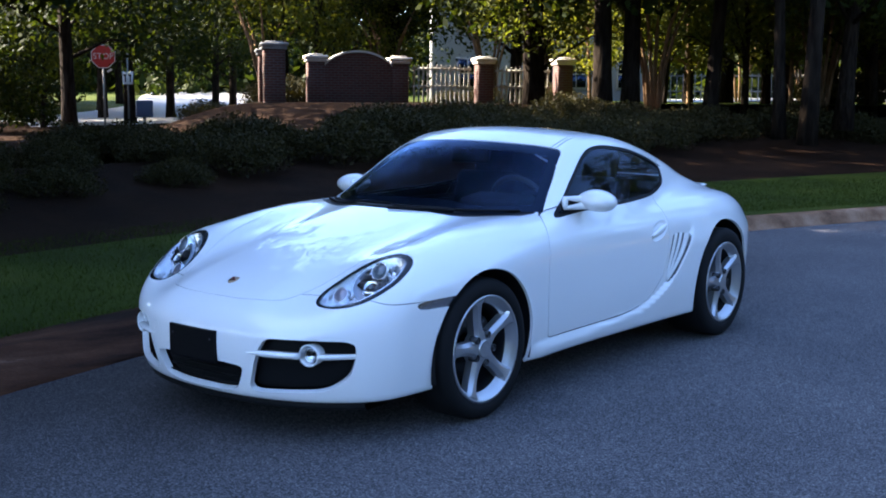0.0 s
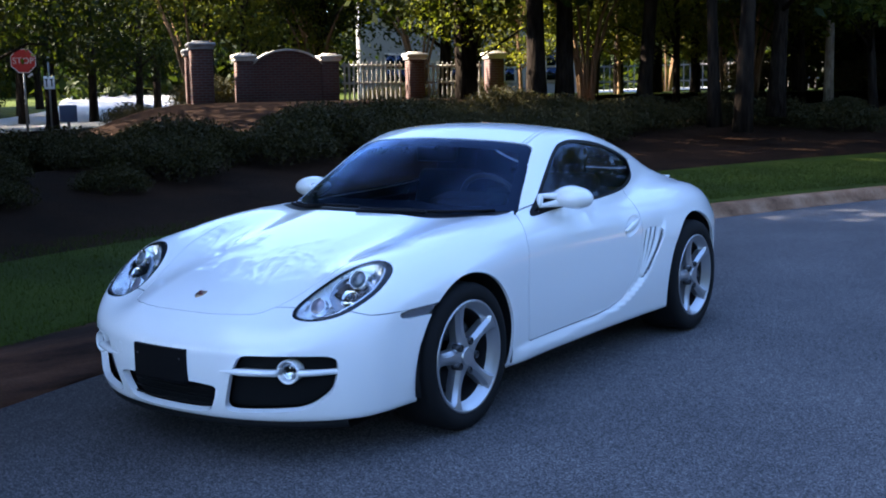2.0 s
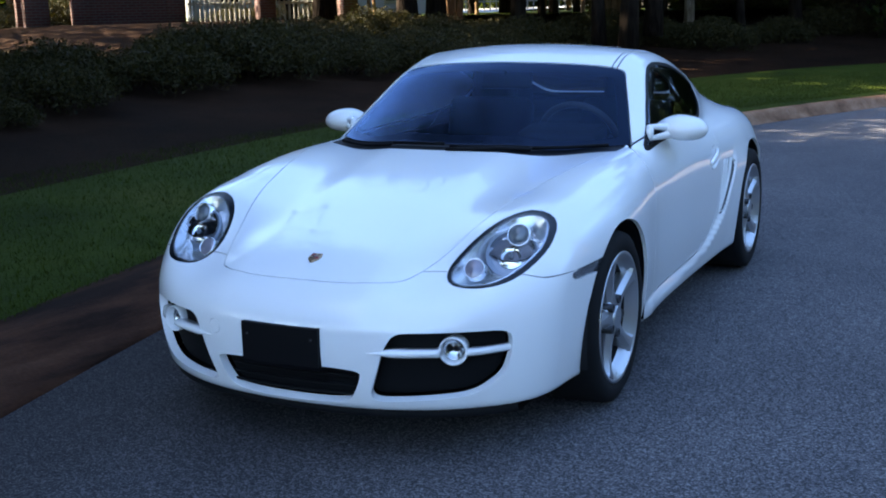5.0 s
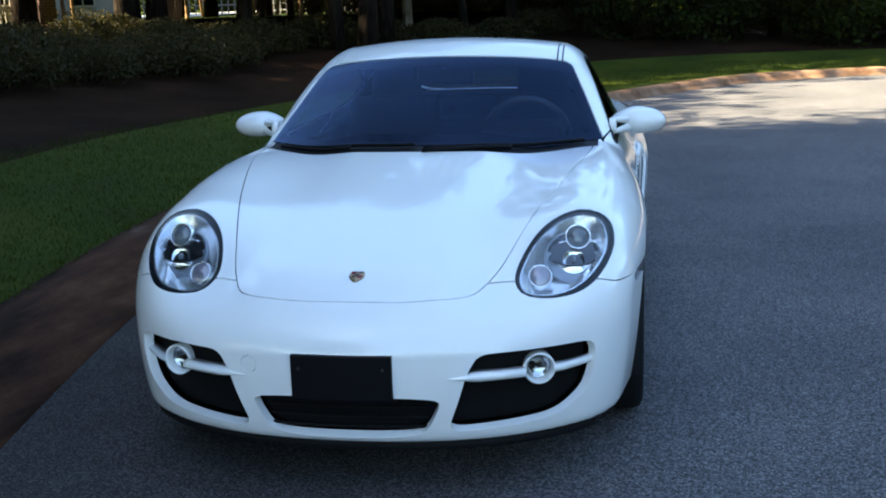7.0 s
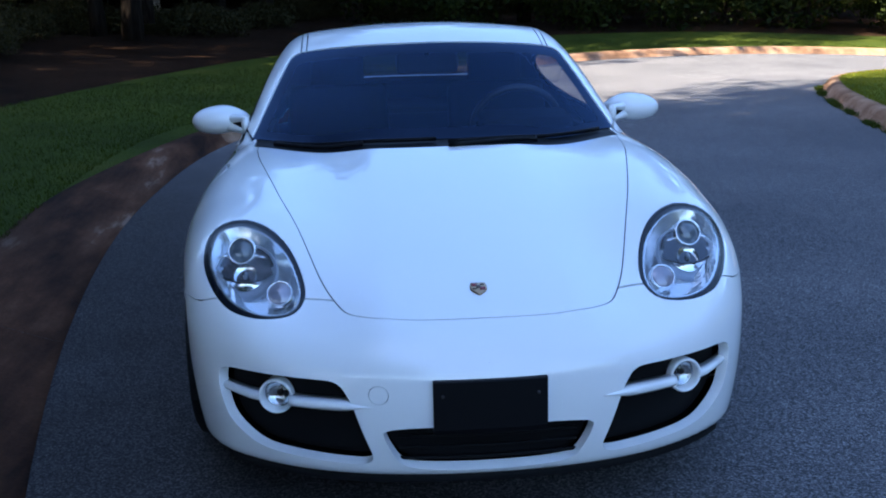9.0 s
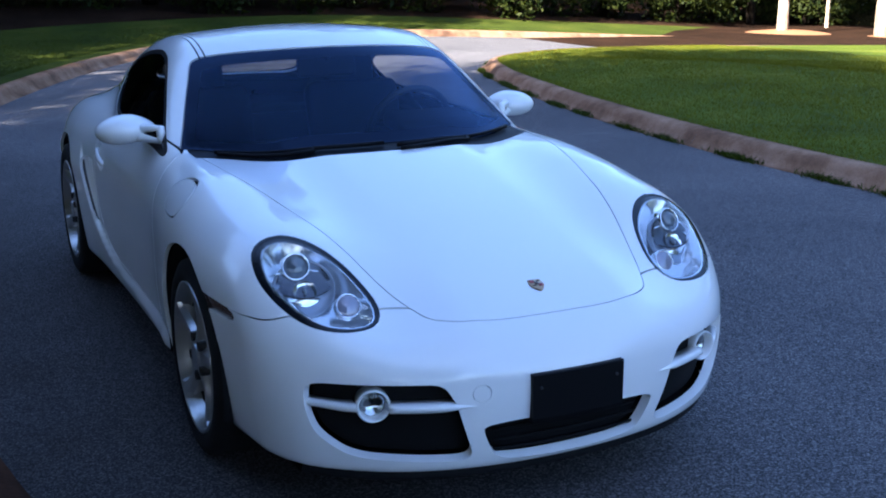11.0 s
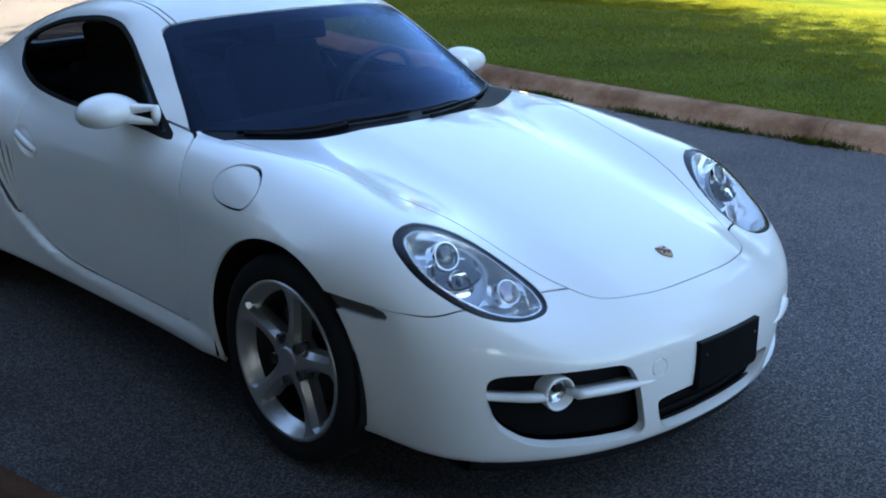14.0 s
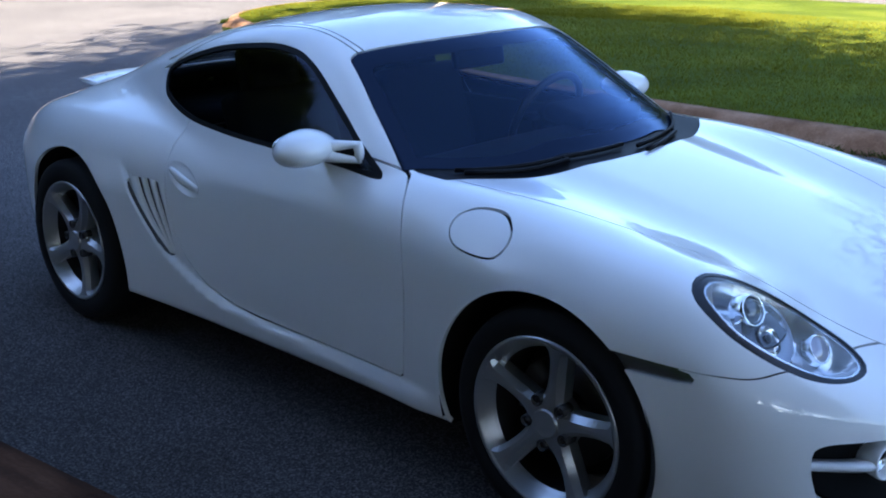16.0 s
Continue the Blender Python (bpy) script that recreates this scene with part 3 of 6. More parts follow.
dirt_shade_attr.data.foreach_set("value", np.ascontiguousarray((0.65 * step(2.6, 0.5, reach) + 0.35 * step(0.8, 0.1, reach)) * step(8.0, 3.5, flat_p[:, 1]), dtype=np.float32))
tagged(road, "grey weathered asphalt road with fine speckled grain", "road", kind="structure")

# far ground
ang = np.linspace(0, 2 * math.pi, 73)[:-1]
rad = np.array([0.0, 10, 20, 30, 45, 60, 90, 140, 250, 600, 1500])
pts = [(r * math.cos(t), r * math.sin(t), -0.10 + float(base(np.array(min(r, 70) * math.cos(t)), 0)) - (0.0 if r < 100 else 0.5)) for r in rad for t in ang]
faces = [(u * 72 + v, (u + 1) * 72 + v, (u + 1) * 72 + (v + 1) % 72, u * 72 + (v + 1) % 72) for u in range(len(rad) - 1) for v in range(72)]
ground = mesh_part("ground", pts, faces, SOIL)
tagged(ground, "dry brown woodland ground", "ground", kind="structure")

# left bank: lawn, mulch and the raised ground behind
wide = 2.75 + 1.5 * step(16, 34, left_s - left_s[np.argmin(np.hypot(*(left_p - (-1.6, 0)).T))] + 14)
verge_in = 0.54 - 0.35 * step(3.0, 7.5, left_p[:, 1])
offs_lawn = [verge_in] + [verge_in + (wide - verge_in) * u for u in (0.08, 0.3, 0.6, 1.0)]
lawn_left = ribbon("lawn_left", left_p, left_n, offs_lawn, [bank_height(o - 0.42, 0) for o in offs_lawn], GRASS)
tagged(lawn_left, "mown green lawn strip beside the kerb", "lawn", kind="structure")
offs_bank = [wide + o for o in (0.0, 0.5, 1.0, 1.8, 2.8, 4.0, 6.0, 9.0, 13.0, 16.0, 19.0, 22.0, 26.0, 32.0, 40.0)]
bank = ribbon("bank", left_p, left_n, offs_bank, [bank_height(o - 0.42, 0) - (0.006 if q == 0 else 0) for q, o in enumerate(offs_bank)], MULCH, 0, int(62 / 0.35))
tagged(bank, "dark brown mulched bank under the shrubs", "bank", kind="structure")
far_bank = ribbon("far_bank", left_p, left_n, offs_bank[:9], [bank_height(o - 0.42, 0) * (0.8 if q > 2 else 1) for q, o in enumerate(offs_bank[:9])], MULCH, int(62 / 0.35) - 1)
tagged(far_bank, "dark leaf-strewn woodland bank", "bank", kind="structure")

# right lawn
offs = [0.19, 0.4, 1.5, 3, 5, 8, 12, 18, 30, 50]
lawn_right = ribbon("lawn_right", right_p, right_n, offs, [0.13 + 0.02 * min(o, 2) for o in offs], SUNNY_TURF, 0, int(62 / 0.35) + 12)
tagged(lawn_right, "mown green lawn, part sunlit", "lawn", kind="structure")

# kerbs in cast lengths with open joints
BROAD = ((0.03, -0.05), (0.03, 0.008), (0.08, 0.022), (0.20, 0.070), (0.30, 0.112), (0.38, 0.133), (0.57, 0.140), (0.58, 0.05))
NARROW = ((-0.03, -0.05), (-0.03, 0.006), (0.01, 0.016), (0.05, 0.070), (0.08, 0.112), (0.13, 0.133), (0.215, 0.140), (0.225, 0.05))
def kerb(name, p, n, lo, hi, label, wide_until, material):
    """Rolled broad profile up to y = wide_until, then narrowing to an upright one."""
    whole_kerb = new(name)
    tagged(whole_kerb, label, "kerb", kind="structure")
    each = 9
    for c in range(lo, hi, each):
        q, m = p[c:c + each + 1].copy(), n[c:c + each + 1]
        d = q[1] - q[0]
        q[0] += d / np.linalg.norm(d) * 0.002
        q[-1] -= d / np.linalg.norm(d) * 0.002
        slim_by = step(wide_until, wide_until + 4.5, q[:, 1])
        outs = [a * (1 - slim_by) + b * slim_by for (a, _), (b, _) in zip(BROAD, NARROW)]
        ups = [a * (1 - slim_by) + b * slim_by for (_, a), (_, b) in zip(BROAD, NARROW)]
        ribbon("kerb_section", q, m, outs, ups, CONCRETE if q[0][1] > 6.0 else material, parent=whole_kerb)
    return whole_kerb
near_left = int(np.argmin(np.hypot(*(left_p - (1.1, -8)).T)))
near_right = int(np.argmin(np.hypot(*(right_p - (7, -8)).T)))
kerb("kerb_left", left_p, left_n, near_left - 27, near_left + 9 * 16, "rolled brown-stained concrete kerb with gutter", 3.0, STAINED)
kerb("kerb_right", right_p, right_n, near_right - 27, near_right + 9 * 14, "upright tan concrete kerb beside the lawn", -90.0, CONCRETE)
# ---- plants ----
def leaf_cloud(centres, radii, each, size, flat=0.75, seed=1):
    """Many small folded leaves in soft clumps: points and faces."""
    g = np.random.default_rng(seed)
    c = np.repeat(np.asarray(centres, float), each, axis=0)
    r = np.repeat(np.asarray(radii, float), each)[:, None]
    d = g.normal(size=c.shape)
    d /= np.linalg.norm(d, axis=1, keepdims=True)
    p = c + d * r * (g.random((len(c), 1)) ** 0.45) * (1, 1, flat)
    s = size * (0.6 + 0.8 * g.random((len(c), 1)))
    u = g.normal(size=c.shape)
    u /= np.linalg.norm(u, axis=1, keepdims=True)
    w = np.cross(u, g.normal(size=c.shape))
    w /= np.linalg.norm(w, axis=1, keepdims=True)
    v = np.stack([p - u * s, p + w * s * 0.45, p + u * s, p - w * s * 0.45 + np.cross(u, w) * s * 0.2], 1).reshape(-1, 3)
    return v, np.arange(len(v)).reshape(-1, 4)

def quads_part(name, v, f, material, parent=None, label=""):
    me = bpy.data.meshes.new(name)
    me.vertices.add(len(v))
    me.vertices.foreach_set("co", np.asarray(v, np.float32).ravel())
    n = f.shape[1]
    me.loops.add(f.size)
    me.loops.foreach_set("vertex_index", f.ravel().astype(np.int32))
    me.polygons.add(len(f))
    me.polygons.foreach_set("loop_start", np.arange(0, f.size, n, dtype=np.int32))
    me.update(calc_edges=True)
    me.materials.append(material)
    ob = new(name, me)
    ob.parent = parent
    if label:
        ob["label"] = label
    return ob

def build_tree(seed, tall, trunk_r, crown_low, crown_r, clumps, each, leaf, bark, label, lean=0.0, leaves=None):
    """A tapered trunk with limbs and a loose crown of leaf clumps; its foot at the origin."""
    g = np.random.default_rng(seed)
    tree = thing("tree", Matrix(), label, "tree")
    bm = bmesh.new()
    path, rr = [], []
    for u in np.linspace(0, 1, 10):
        path.append((lean * u * tall + 0.10 * math.sin(3 * u + seed), 0.12 * math.sin(2.3 * u + 2 * seed), -0.3 + (tall * 0.92 + 0.3) * u))
        rr.append(trunk_r * (1.0 - 0.75 * u) + trunk_r * 0.22 * max(0, 1 - u * 14))
    tube(bm, path, rr, 12)
    cents, rads = [], []
    for c in range(clumps):
        u = (c + 0.5) / clumps
        h = crown_low + (tall - crown_low) * u
        a = c * 2.399963 + g.random()
        spread = crown_r * math.sin(math.pi * min(0.97, 0.16 + 0.82 * u)) ** 0.7
        q = spread * (0.30 + 0.70 * g.random())
        foot = Vector((lean * (h / tall) * tall, 0, max(crown_low * 0.65, h - 0.45 * q - 0.3)))
        tip = Vector((foot.x + q * math.cos(a), q * math.sin(a), h + 0.3 * g.normal()))
        cents.append(tip), rads.append(crown_r * (0.24 + 0.16 * g.random()))
        if c % 3 == 0:
            mid = foot.lerp(tip, 0.55) + Vector((0, 0, 0.12 * q))
            tube(bm, [foot, mid, tip], [trunk_r * 0.30, trunk_r * 0.20, trunk_r * 0.06], 6)
    part("trunk", bm, bark, tree)
    v, f = leaf_cloud(cents, rads, each, leaf, 0.7, seed)
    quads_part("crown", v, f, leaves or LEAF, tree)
    return tree

def place(tree, x, y, z, turn=0.0, size=1.0, label=""):
    ob = copy_thing(tree, Matrix.Translation((x, y, z)) @ Matrix.Rotation(turn, 4, "Z") @ Matrix.Scale(size, 4))
    if label:
        ob["label"] = label
    return ob

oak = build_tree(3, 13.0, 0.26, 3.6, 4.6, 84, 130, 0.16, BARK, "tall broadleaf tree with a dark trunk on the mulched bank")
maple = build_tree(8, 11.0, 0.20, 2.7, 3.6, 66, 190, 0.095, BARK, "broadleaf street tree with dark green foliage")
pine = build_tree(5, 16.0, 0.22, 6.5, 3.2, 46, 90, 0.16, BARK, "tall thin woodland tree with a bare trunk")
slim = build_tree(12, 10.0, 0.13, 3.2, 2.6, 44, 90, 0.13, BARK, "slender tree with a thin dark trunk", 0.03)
pale = build_tree(15, 15.0, 0.21, 8.0, 3.0, 34, 90, 0.16, SUNLIT_BARK, "tall tree with a pale sunlit trunk in a mulch bed", 0.02)

# trees on the bank that shade the road
for t, (x, y, r, s) in enumerate(((-7.6, -2.0, 0.4, 0.88), (-9.2, 0.2, 2.1, 0.92), (-8.6, -6.8, 4.0, 0.9), (-13.2, -1.4, 5.0, 1.0), (-13.6, -7.0, 1.2, 1.05), (-14.8, -1.9, 3.3, 1.15), (-8.0, -12.0, 2.7, 0.95), (-18.5, -3.0, 0.9, 1.1), (-18.0, 3.4, 2.2, 1.1), (-20.5, 8.2, 1.4, 1.4), (-15.4, 5.9, 4.9, 1.0))):
    place(oak, x, y, 0.9 if y < 3 else 0.35, r, s)
for t, (x, y, r, s) in enumerate(((-10.6, -1.0, 1.0, 1.1), (-11.2, -4.6, 2.0, 1.0), (-10.8, -9.4, 3.0, 1.1), (-15.6, -4.2, 4.0, 1.15), (-16.4, 1.2, 5.0, 1.1), (-15.8, -10.5, 0.5, 1.15), (-21.5, -1.0, 1.5, 1.2), (-21.8, -7.0, 2.5, 1.2), (-22.5, 4.4, 3.5, 1.1), (-12.4, -0.4, 4.6, 1.0), (-5.4, -15.0, 5.6, 1.0), (-12, -16, 0.2, 1.1), (-18, -15, 1.7, 1.1))):
    place(maple, x, y, 0.9 if y < 3 else 0.35, r, s)
for x, y, r, s in ((-4.9, -2.6, 1.3, 0.86), (-5.2, -6.4, 3.6, 0.88), (-4.6, -10.2, 0.6, 0.88)):
    place(maple, x, y, 0.3, r, s)
for x, y, r, s in ((-8.0, 1.5, 0.8, 0.95), (-11.0, 0.6, 2.9, 1.12)):
    place(pine, x, y, 0.8, r, s)
# dense dark shade trees behind the wall and the fences
shade_tree = build_tree(21, 9.0, 0.20, 3.3, 3.6, 80, 240, 0.085, BARK, "dense dark green shade tree with low foliage")
# the last four stand outside the view, added to shade the street verge
for x, y, r, s in ((-33, 17, 0.3, 1.1), (-29, 27, 1.7, 1.15), (-38, 25, 2.9, 1.1), (-45, 30, 4.2, 1.2), (-24, 28, 5.1, 1.1), (-1, 27, 1.4, 1.1), (-22, 35, 2.7, 1.3), (-9.5, 33, 3.2, 1.25), (-52, 36, 0.6, 1.3), (-40, 18, 4.0, 1.2), (-52, 21, 1.1, 1.5), (-58, 17, 2.1, 1.8), (-57, 25, 3.1, 1.8), (-63, 31, 4.4, 1.9)):
    place(shade_tree, x, y, 0.9 if x > -25 else 0.3, r, s)
shade_tree.matrix_basis = pose(-16.5, 34.5, 0.9)
place(shade_tree, -5.4, 0.2, 0.25, 0.8, 1.33, "tall dense shade tree on the planted bank"), place(shade_tree, -7.3, 1.2, 0.6, 2.9, 1.48, "tall dense shade tree on the planted bank")
# trees behind the planting
place(maple, -24.1, 14.2, 0.5, 1.0, 1.05)
place(oak, -13.7, 21.8, 0.95, 1.9, 0.95)
# two more beside the view, added to keep sun off the bank
place(maple, -19.5, 6.6, 0.35, 2.4, 1.0), place(maple, -17.3, 4.4, 0.4, 4.1, 1.0)
for x, y, r, s in ((-9.45, 18.4, 0.2, 0.9), (-8.95, 18.75, 2.9, 0.85), (-4.1, 18.8, 4.4, 0.68)):
    place(oak, x, y, 1.05, r, s)
for x, y, r, s in ((-36, 27, 1.9, 1.0), (-40, 33, 3.0, 1.0), (-42, 36, 4.0, 1.1), (-31, 21.5, 5.2, 1.1), (-20, 30, 2.5, 1.2), (-27, 30, 1.1, 1.2), (-13, 33, 3.7, 1.25), (-6, 34, 0.3, 1.2)):
    place(maple, x, y, 0.9 if x > -25 else 0.3, r, s)
for x, y, r, s in ((-7.2, 19.4, 0.0, 1.3), (-4.6, 16.4, 2.2, 0.95), (-4.0, 16.4, 1.2, 1.25), (-2.0, 23.5, 4.2, 1.15), (0.5, 26, 5.2, 1.15)):
    place(slim, x, y, 1.0, r, s)
# dark undergrowth along the far verge and beside the side street
thicket = build_tree(35, 4.2, 0.06, 0.35, 2.1, 42, 150, 0.085, BARK, "dark leafy thicket at the edge of the woods")
for c in range(17):
    x = 1.0 + 2.1 * c
    y = 23.4 + 0.10 * x + 0.7 * math.sin(c * 1.9)
    place(thicket, x, y, float(base(x, y)) + 0.35, c * 1.4, 0.9 + 0.15 * math.sin(c * 2.7))
for x, y, r, s in ((-27.8, 14.4, 1.8, 0.9), (-29.5, 13.2, 3.0, 1.0), (-33.0, 18.6, 4.0, 1.0), (-36.5, 20.0, 5.0, 1.1)):
    place(thicket, x, y, 0.25, r, s)
thicket.matrix_basis = pose(38.0, 28.5, -1.4)
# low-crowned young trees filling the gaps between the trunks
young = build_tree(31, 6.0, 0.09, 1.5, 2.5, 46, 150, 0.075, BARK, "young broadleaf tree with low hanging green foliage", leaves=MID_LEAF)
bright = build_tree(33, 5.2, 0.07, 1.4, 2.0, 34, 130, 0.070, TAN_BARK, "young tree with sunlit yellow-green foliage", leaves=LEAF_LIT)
for x, y, r, s in ((-11.9, 26.1, 0.4, 1.1), (-8.3, 23.4, 1.3, 1.15), (-8.8, 27.5, 2.2, 1.3), (-6.8, 28.3, 3.1, 1.25), (-13.4, 21.9, 4.0, 1.2), (-24.4, 24.4, 4.9, 1.25), (-30.5, 17.6, 5.8, 1.0), (-33, 15, 0.7, 1.2), (-5.5, 24.6, 1.6, 1.2), (-3.0, 21.5, 2.5, 1.1)):
    place(young, x, y, 1.1 if x > -25 else 0.3, r, s)
for x, y, r, s in ((-15.2, 27.2, 0.3, 0.9), (-14.0, 31.8, 1.2, 1.0), (-11.6, 26.8, 0.7, 0.9), (-7.6, 25.0, 4.4, 0.9), (-11.0, 31.0, 2.0, 1.0), (-8.0, 33.0, 3.0, 1.0), (-19.8, 31.5, 4.0, 1.1), (-25.0, 28.5, 5.0, 1.1)):
    place(bright, x, y, 1.2, r, s)
young.matrix_basis, bright.matrix_basis = pose(-10.2, 33.5, 1.1), pose(-17.2, 30.5, 1.2)
# trees along the far verge, out of view, added to block the low sky
for c, (x, y) in enumerate(((21.5, -2.5), (23.5, -7.5), (21.0, -12.0), (25.5, -16.5), (22.0, -21.5), (27.5, -25.0), (26.5, -3.5), (28.0, -10.5), (18.0, 0.8), (17.5, -6.0), (17.8, -15.0))):
    place((maple, oak)[c % 2], x, y, float(base(x, y)) - 0.05, c * 2.2, (1.1, 0.95)[c % 2])
# tall trees beyond the lawn on the far side of the road
for c in range(26):
    x, y = 36 + 7 * (c % 3) + 1.7 * math.sin(c * 2.1), -34 + 2.4 * c
    place((maple, oak)[c % 2], x, y, float(base(x, y)) - 0.1, c * 1.3, (1.05, 0.95)[c % 2])
# woodland across the side street
rng = random.Random(4)
slim.matrix_basis = pose(-1.2, 28.0, 0.7)
oak.matrix_basis = pose(-6.5, -19.5, 0.6)
maple.matrix_basis = pose(-46, 24, 0.2)
for c in range(40):
    x = 1 + 49 * c / 39 + rng.uniform(-0.9, 0.9)
    y = rng.choice((24.5, 27.0, 30.5, 34.0, 38)) + rng.uniform(-1, 1) + 0.06 * max(0, x)
    place(pine, x, y, float(base(x, y)) + 0.5, rng.uniform(0, 6.2), rng.uniform(0.55, 0.78))
pine.matrix_basis = pose(12, 29, 0.4)
place(maple, -9.5, 27.5, 0.9, 0.7, 0.8), place(maple, -5, 29, 0.8, 2.2, 0.85), place(maple, -12.5, 29, 0.9, 3.9, 0.9), place(maple, -2, 31.5, 0.7, 5.1, 0.9)
place(maple, 9, 33, 0.2, 0.5, 0.9), place(maple, 21, 34, 0.0, 2.5, 0.95), place(maple, 33, 36, -0.3, 4.0, 1.0), place(maple, 1, 36, 0.4, 1.4, 0.95), place(maple, 44, 38, -0.6, 3, 1.3)
# pale trunks in mulch beds beyond the lawn, sunlight painted into the bark
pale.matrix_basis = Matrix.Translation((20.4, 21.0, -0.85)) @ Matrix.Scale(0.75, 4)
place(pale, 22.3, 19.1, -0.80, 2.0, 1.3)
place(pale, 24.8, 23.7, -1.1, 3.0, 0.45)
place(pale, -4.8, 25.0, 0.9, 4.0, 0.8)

# shrubs of the hedge
def build_shrub(seed, wide, tall, each, leaf, leaves, label):
    g = np.random.default_rng(seed)
    shrub = thing("shrub", Matrix(), label, "shrub")
    bm = bmesh.new()
    cents, rads = [], []
    for c in range(26):
        a, q = c * 2.4, wide * math.sqrt((c + 0.5) / 26)
        h = tall * (0.30 + 0.55 * (1 - (q / wide) ** 2) * (0.6 + 0.4 * g.random()))
        cents.append((q * math.cos(a), q * math.sin(a), h)), rads.append(0.34 * wide)
        if c % 3 == 0:
            tube(bm, [(0.1 * math.cos(a), 0.1 * math.sin(a), -0.1), (q * 0.5 * math.cos(a), q * 0.5 * math.sin(a), h * 0.5), cents[-1]], [0.02, 0.014, 0.006], 5)
    part("woody_base", bm, BARK, shrub)
    v, f = leaf_cloud(cents, rads, each, leaf, 0.8, seed)
    v[:, 2] = np.maximum(v[:, 2], -0.05)
    quads_part("foliage", v, f, leaves, shrub)
    return shrub
hedge_a = build_shrub(2, 1.05, 0.86, 300, 0.034, HEDGE_LEAF, "dense dark green shrub in the hedge on the bank")
hedge_b = build_shrub(7, 0.85, 0.74, 240, 0.032, HEDGE_LEAF, "low dark shrub with reddish tips on the mulched bank")
mid_left = int(np.argmin(np.hypot(*(left_p - (-1.6, 0)).T)))
def along(ds, out):
    c = int(np.clip(mid_left + ds / 0.35, 0, len(left_p) - 1))
    p = left_p[c] + left_n[c] * out
    return float(p[0]), float(p[1]), float(bank_height(np.array(out - 0.42), 0))
for row, (out, step_s, lo, hi) in enumerate(((4.9, 1.25, -8, 13.2), (5.9, 1.3, -9, 13.6), (7.0, 1.35, -9, 13.8), (8.3, 1.5, -8, 14), (9.7, 1.7, -6, 14))):
    s = lo
    while s < hi:
        x, y, z = along(s, out + rng.uniform(-0.25, 0.25) + 1.6 * float(step(2, 9, np.array(s))))
        kind_of, turn, size = (hedge_a if rng.random() < 0.6 else hedge_b), rng.uniform(0, 6.2), rng.uniform(0.80, 1.02)
        size *= 0.56 + 0.32 * float(step(4, 8.5, np.array(y))) if x < -6.0 and y < 10 else 0.82 if y > 11 and x > -8 else 1.0                  # lower towards the side street
        place(kind_of, x, y, z - 0.05 - float(dip(x, y)), turn, size)
        s += step_s * rng.uniform(0.85, 1.15)
for s, out in ((14.2, 8.3), (15.4, 8.7), (16.5, 8.1), (15.0, 10.0), (16.6, 10.1), (13.8, 10.6), (17.0, 7.0), (18.0, 7.6), (18.8, 9.2), (21.2, 9.4), (19.6, 7.2), (21.2, 7.8), (23.0, 7.0), (25, 7.6), (27, 7.2), (29.2, 7.8), (31.5, 7.3), (34, 7.7), (37, 7.2), (40, 7.6), *((17.5 + 1.7 * c, 8.8 + 1.1 * (c % 3)) for c in range(18)), *((-7.0 + 1.7 * c, 11.2 + 0.9 * (c % 2)) for c in range(13))):
    x, y, z = along(s, out)
    kind_of, turn, size = (hedge_a if rng.random() < 0.5 else hedge_b), rng.uniform(0, 6.2), rng.uniform(0.75, 1.0)
    place(kind_of, x, y, z * 0.9 - 0.05 - float(dip(x, y)), turn, size * (1.15 if x < -9 else 1.0))
hedge_a.matrix_basis = pose(*along(-10.5, 6.4))
hedge_b.matrix_basis = pose(*along(-9.5, 5.2))

# grass blades where the camera comes near
def blades(name, p, n, lo, hi, o0, o1, count, tall, label, seed, zf, blade):
    g = np.random.default_rng(seed)
    i = g.uniform(lo, hi - 1.01, count)
    c = i.astype(int)
    w = (i - c)[:, None]
    o = o0 + (o1 - o0) * g.random(count) ** 1.35
    q = (p[c] * (1 - w) + p[c + 1] * w) + (n[c] * (1 - w) + n[c + 1] * w) * o[:, None]
    z = zf(o) + base(q[:, 0], q[:, 1]) - 0.004
    foot = np.column_stack([q, z])
    a = g.uniform(0, 2 * math.pi, count)
    side = np.column_stack([np.cos(a), np.sin(a), 0 * a]) * 0.0036 * (0.7 + 0.6 * g.random((count, 1)))
    h = tall * (0.45 + 0.8 * g.random((count, 1)))
    tip = foot + np.column_stack([g.normal(size=(count, 2)) * 0.45, np.ones(count)]) * h
    v = np.stack([foot - side, foot + side, tip], 1).reshape(-1, 3)
    ob = quads_part(name, v, np.arange(len(v)).reshape(-1, 3), blade)
    return tagged(ob, label, "grass", kind="stuff")
blades("grass", left_p, left_n, near_left + 8, near_left + 100, 0.54, 3.3, 80000, 0.036, "short green grass blades of the lawn strip", 3, lambda o: bank_height(o - 0.42, 0), BLADE)
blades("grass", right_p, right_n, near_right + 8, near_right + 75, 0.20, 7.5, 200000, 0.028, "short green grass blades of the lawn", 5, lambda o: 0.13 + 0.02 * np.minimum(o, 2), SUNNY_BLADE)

# weeds in the gutter
g = np.random.default_rng(9)
vs = []
